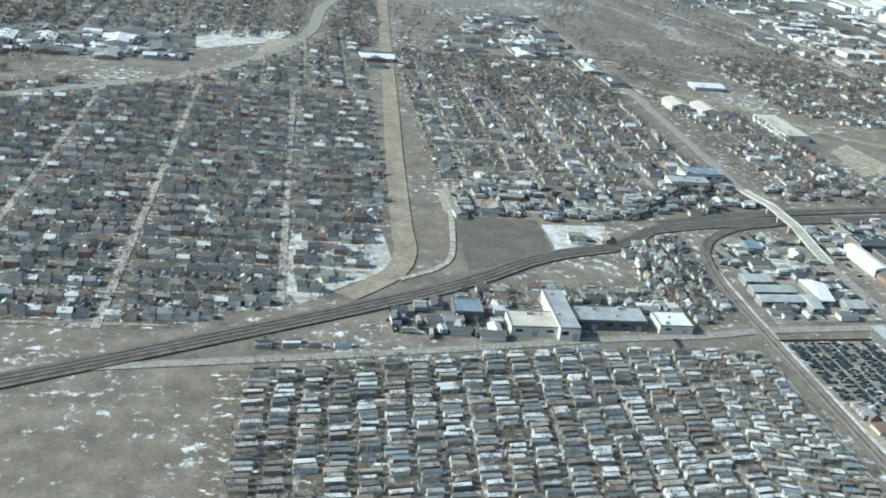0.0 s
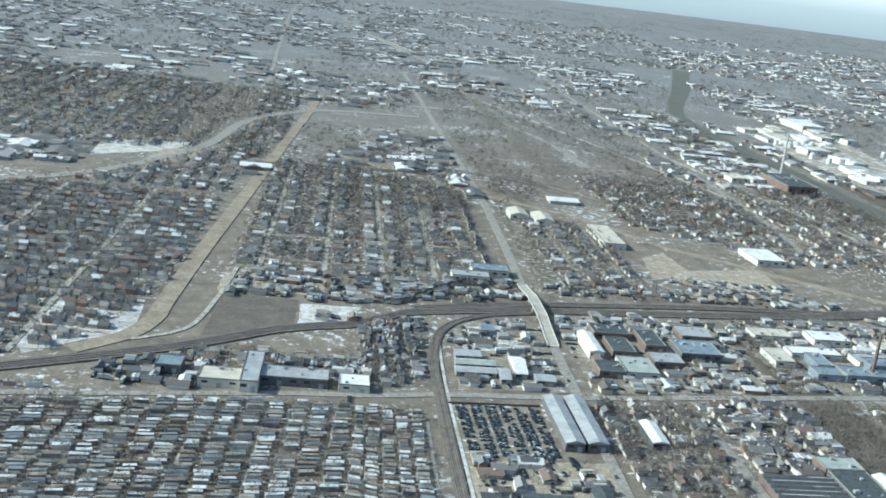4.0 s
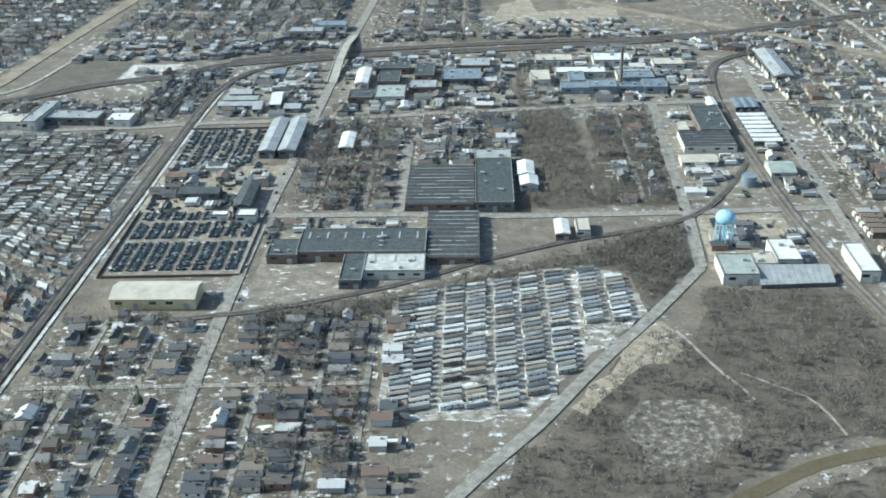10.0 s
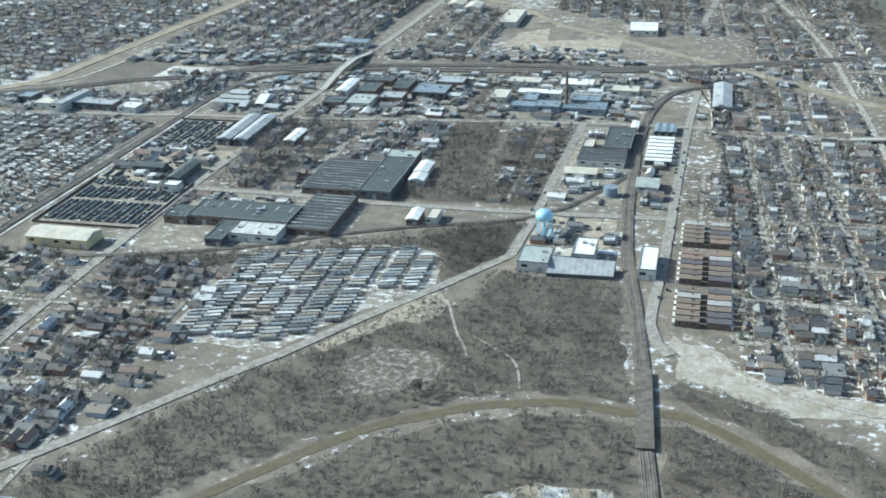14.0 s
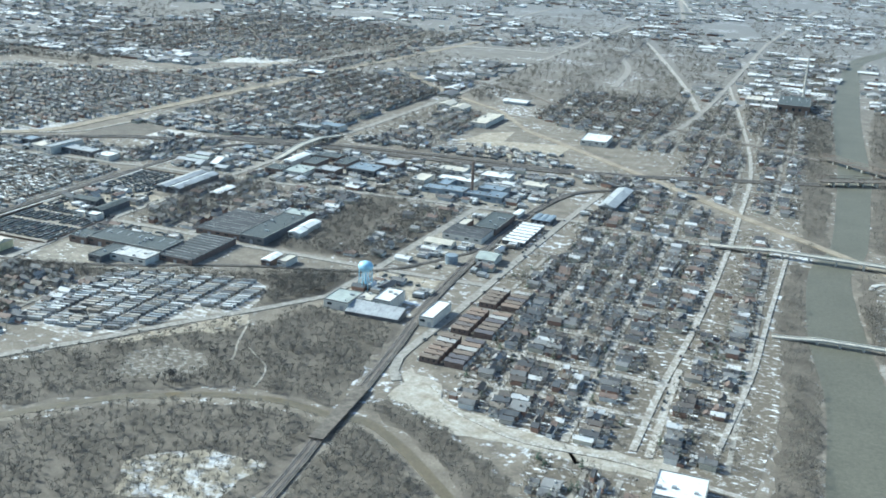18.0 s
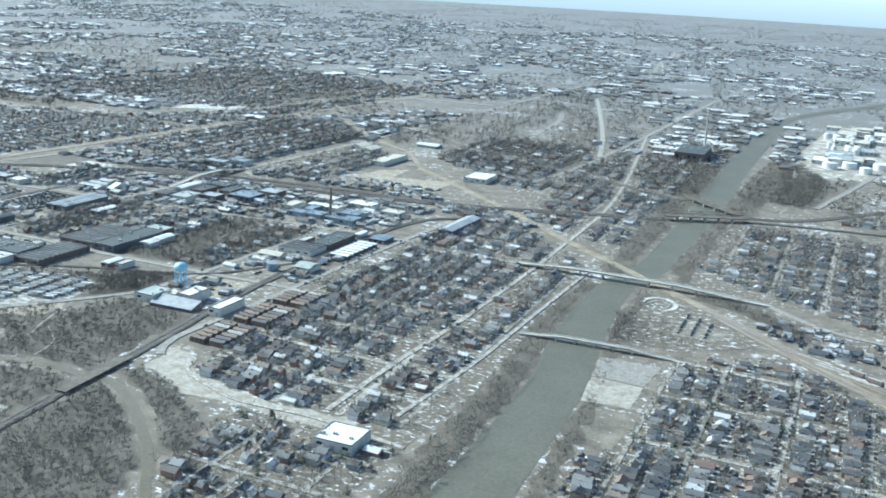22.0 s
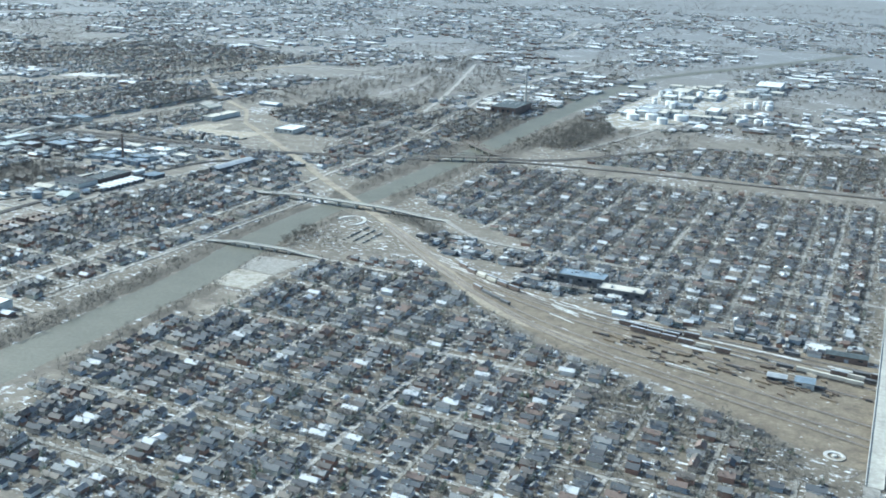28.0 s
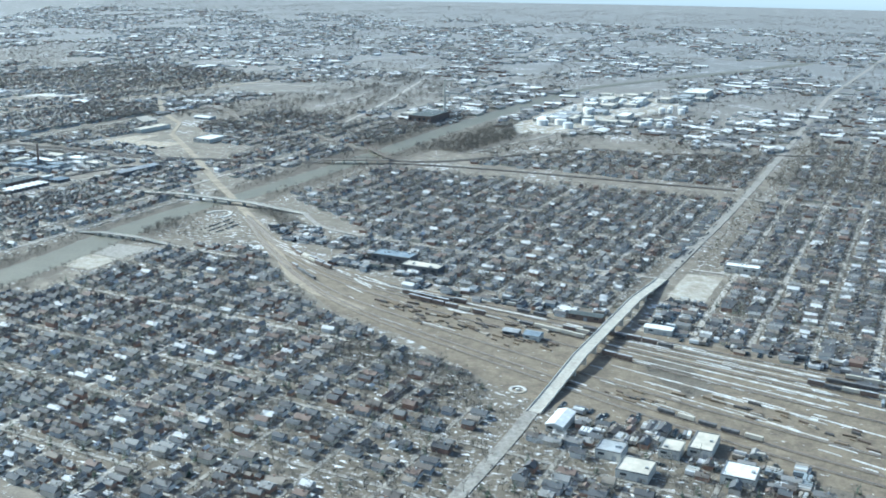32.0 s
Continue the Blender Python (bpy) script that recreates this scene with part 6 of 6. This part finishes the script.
# ---- rows of trailers west of the spur ----
tr = Shape().box(-3.6, 3.6, -0.95, 0.95, 0, 1.5, 0)
tr.gable(-3.6, 3.6, -0.95, 0.95, 1.5, 1.85, 0, 0.06, 0.06)
rows = []
for k, x in enumerate(np.arange(-30, 178, 8.8)):
    if k % 3 == 2:
        band("trailer_lane_%d" % (k + 1), [(x, 152), (x + 6, 284 - max(0, (60 - x) * 0.15))], 1.8 if k != 14 else 3, 0.20 + 0.001 * k, M_STREET, 0.2, "slushy lane between rows of trailers", "road", clear=0)
    y = 152.0
    while y < 290:
        y += prng.uniform(2.5, 4.0)
        xx = x + prng.uniform(-0.8, 0.8) + (y - 152) * 0.045 + (4.8 if k % 3 != 1 else 4.4) * 0.5
        if not taken(xx, y) and not taken(xx + 3, y) and not taken(xx, y + 2) and prng.random() < 0.9:
            rows.append((0, xx, y, 0, math.radians(7 + prng.uniform(-5, 5)), prng.uniform(0.62, 1.0), prng.uniform(0.75, 1.2), prng.uniform(0.9, 1.2)))
tagged(bulk("trailer_rows", [tr], rows, [M_TRAILER_ROW]), "long rows of pale and grey mobile homes", "mobile homes", kind="stuff")
patch("trailer_rows_ground", [(-36, 150), (178, 150), (178, 300), (110, 296), (50, 286), (-36, 270)], 0.05, M_LAWN, "slushy brown ground between rows of trailers")
row_trees = [(crng.randrange(6), crng.uniform(-30, 176), crng.uniform(152, 292), 0, crng.uniform(0, 6), 0.75, 0.75, crng.uniform(0.6, 0.95)) for _ in range(3200)]
tagged(bulk("trailer_row_trees", trees, [r for r in row_trees if not taken(r[1], r[2])], [M_BARK, M_TWIG]), "many bare trees between the rows of trailers", "trees", kind="stuff")

# ---- clutter of the works yards: sheds, parked lorries, cars, scrub ----
shed = both
lorry = Shape().box(-2.6, 2.2, -0.65, 0.65, 0.45, 1.95, 0).box(2.35, 3.3, -0.6, 0.6, 0.3, 1.4, 0, 0.08).box(-2.4, 3.1, -0.5, 0.5, 0.0, 0.44, 1)
YARDS = [(198, 246, 318, 404), (256, 345, 318, 424), (352, 450, 330, 428), (412, 446, 210, 322), (452, 467, 206, 325), (248, 300, 178, 200), (56, 140, 296, 345), (140, 186, 345, 408), (58, 246, 430, 478),
         (262, 345, 455, 475), (300, 345, 240, 318), (190, 243, 209, 254), (470, 500, 340, 410), (412, 446, 168, 198), (352, 456, 455, 500), (1024, 1130, 60, 96), (1028, 1052, 206, 262), (820, 905, 226, 262), (735, 815, 262, 300), (1050, 1150, 160, 205),
         (22, 60, 300, 345), (600, 640, 780, 900), (456, 560, 420, 470), (110, 160, 388, 408), (880, 1012, 206, 222)]
sheds, lorries, ycars, scrub = [], [], [], []
for x0, x1, y0, y1 in YARDS:
    area = (x1 - x0) * (y1 - y0)
    for store, per in ((sheds, 130), (lorries, 90), (ycars, 60), (scrub, 45)):
        for _ in range(int(area / per)):
            x, y = crng.uniform(x0, x1), crng.uniform(y0, y1)
            if taken(x, y) or taken(x + 2, y) or taken(x, y + 2):
                continue
            turn = crng.choice((0, 0, math.pi / 2)) + crng.uniform(-0.08, 0.08)
            if store is sheds:
                g = crng.uniform(0.6, 1.4)
                sheds.append((0, x, y, 0.1, turn, 6.5 * g, 4 * g, crng.uniform(0.6, 1.0)))
            elif store is lorries:
                run = crng.randrange(1, 6)
                lorries += [(0, x + (1.7 * q if abs(turn) > 1 else 0), y + (1.7 * q if abs(turn) < 1 else 0), 0.2, turn, 1, 1, 1) for q in range(run)]
            elif store is ycars:
                run = crng.randrange(1, 9)
                ycars += [(0, x + (1.2 * q if abs(turn) > 1 else 0), y + (1.2 * q if abs(turn) < 1 else 0), 0.2, turn, 1, 1, 1) for q in range(run)]
            else:
                scrub.append((6 + crng.randrange(4), x, y, 0.0, crng.uniform(0, 6), crng.uniform(0.6, 1.3), crng.uniform(0.6, 1.3), crng.uniform(0.6, 1.3)))
tagged(bulk("yard_sheds", [shed], sheds, [M_WALL_I, M_ROOF_I]), "many small sheds in the works yards", "sheds", kind="stuff")
tagged(bulk("parked_lorries", [lorry], lorries, [M_TRAILER_I, M_TYRE]), "many parked lorries and containers in the yards", "lorries", kind="stuff")
tagged(bulk("yard_cars", [joined], ycars, [M_CAR_I, M_GLASS]), "many cars parked in the works yards", "cars", kind="stuff")
tagged(bulk("yard_scrub", trees, scrub, [M_BARK, M_TWIG]), "bare scrub and small trees in the yards", "shrubs", kind="stuff")

# ---- snow ridges and stacked sleepers in the rail yard ----
srng = random.Random(31)
ridge = Shape().hull([(-0.5, -0.5, 0), (0.5, -0.4, 0), (0.5, 0.5, 0), (-0.5, 0.4, 0)], [(-0.42, -0.2, 0.3), (0.38, -0.15, 0.26), (0.4, 0.2, 0.3), (-0.4, 0.22, 0.22)], 0)
stack = Shape().box(-0.5, 0.5, -0.5, 0.5, 0, 0.8, 0, 0.03)
ridges, stacks = [], []
for _ in range(300):
    x = srng.uniform(760, 1290)
    f = srng.random() ** 1.6
    if x < 1016 and srng.random() < (0.9 if f > 0.3 else 0.45):
        continue
    north = np.interp(x, [p[0] for p in YARD_N], [p[1] for p in YARD_N])
    south = np.interp(x, [p[0] for p in YARD_S], [p[1] for p in YARD_S])
    slope = (1 - f) * -0.12 + f * -0.28
    if x < 884:
        slope -= 0.3
    ridges.append((0, x, north + (south - north) * f, 0.28, math.atan(slope), srng.uniform(4, 20), srng.uniform(0.4, 1.1), 1))
for cx, cy, n in ((905, 178, 26), (935, 168, 30), (962, 176, 24), (985, 160, 20), (1050, 120, 16), (1100, 130, 20), (1160, 120, 20)):
    for _ in range(n):
        stacks.append((0, cx + srng.gauss(0, 13), cy + srng.gauss(0, 5), 0.25, srng.gauss(-0.22, 0.1), srng.uniform(2, 6.5), srng.uniform(0.7, 1.5), srng.uniform(0.6, 1.3)))
M_STACK = assorted("stacked_timber_and_rail", [(0.0, (0.20, 0.155, 0.11)), (0.4, (0.13, 0.10, 0.08)), (0.7, (0.36, 0.32, 0.27)), (0.82, (0.08, 0.075, 0.075))], 0.9)
tagged(bulk("snow_ridges", [ridge], ridges, [M_RIDGE]), "ridges of old snow along the yard tracks", "snow", kind="stuff")
tagged(bulk("timber_stacks", [stack], stacks, [M_STACK]), "stacks of sleepers and rail in the yard", "stacks", kind="stuff")

# ---- the sheets of the plan are laid onto one another ----
done = set()
for ob in list(scene.objects):
    if ob.parent or ob.type not in ("MESH", "EMPTY") or ob.name in ("ground", "backdrop", "far_houses", "far_trees"):
        continue
    here = ob.matrix_basis.translation
    if here.length > 0.01:
        (x0, x1), (y0, y1) = laid([here.x, here.x], [here.y - 5, here.y + 5])
        turn = math.atan2(x0 - x1, y1 - y0)
        xy = laid(here.x, here.y)
        ob.matrix_basis = Matrix.Translation((float(xy[0]), float(xy[1]), here.z)) @ Matrix.Rotation(turn, 4, "Z") @ Matrix.Translation(-here) @ ob.matrix_basis
        continue
    for piece in (ob, *ob.children_recursive):
        if piece.type == "MESH" and piece.data.name not in done:
            done.add(piece.data.name)
            co = np.empty(len(piece.data.vertices) * 3, np.float32)
            piece.data.vertices.foreach_get("co", co)
            co = co.reshape(-1, 3)
            co[:, 0], co[:, 1] = laid(co[:, 0], co[:, 1])
            piece.data.vertices.foreach_set("co", co.ravel())
            piece.data.update()
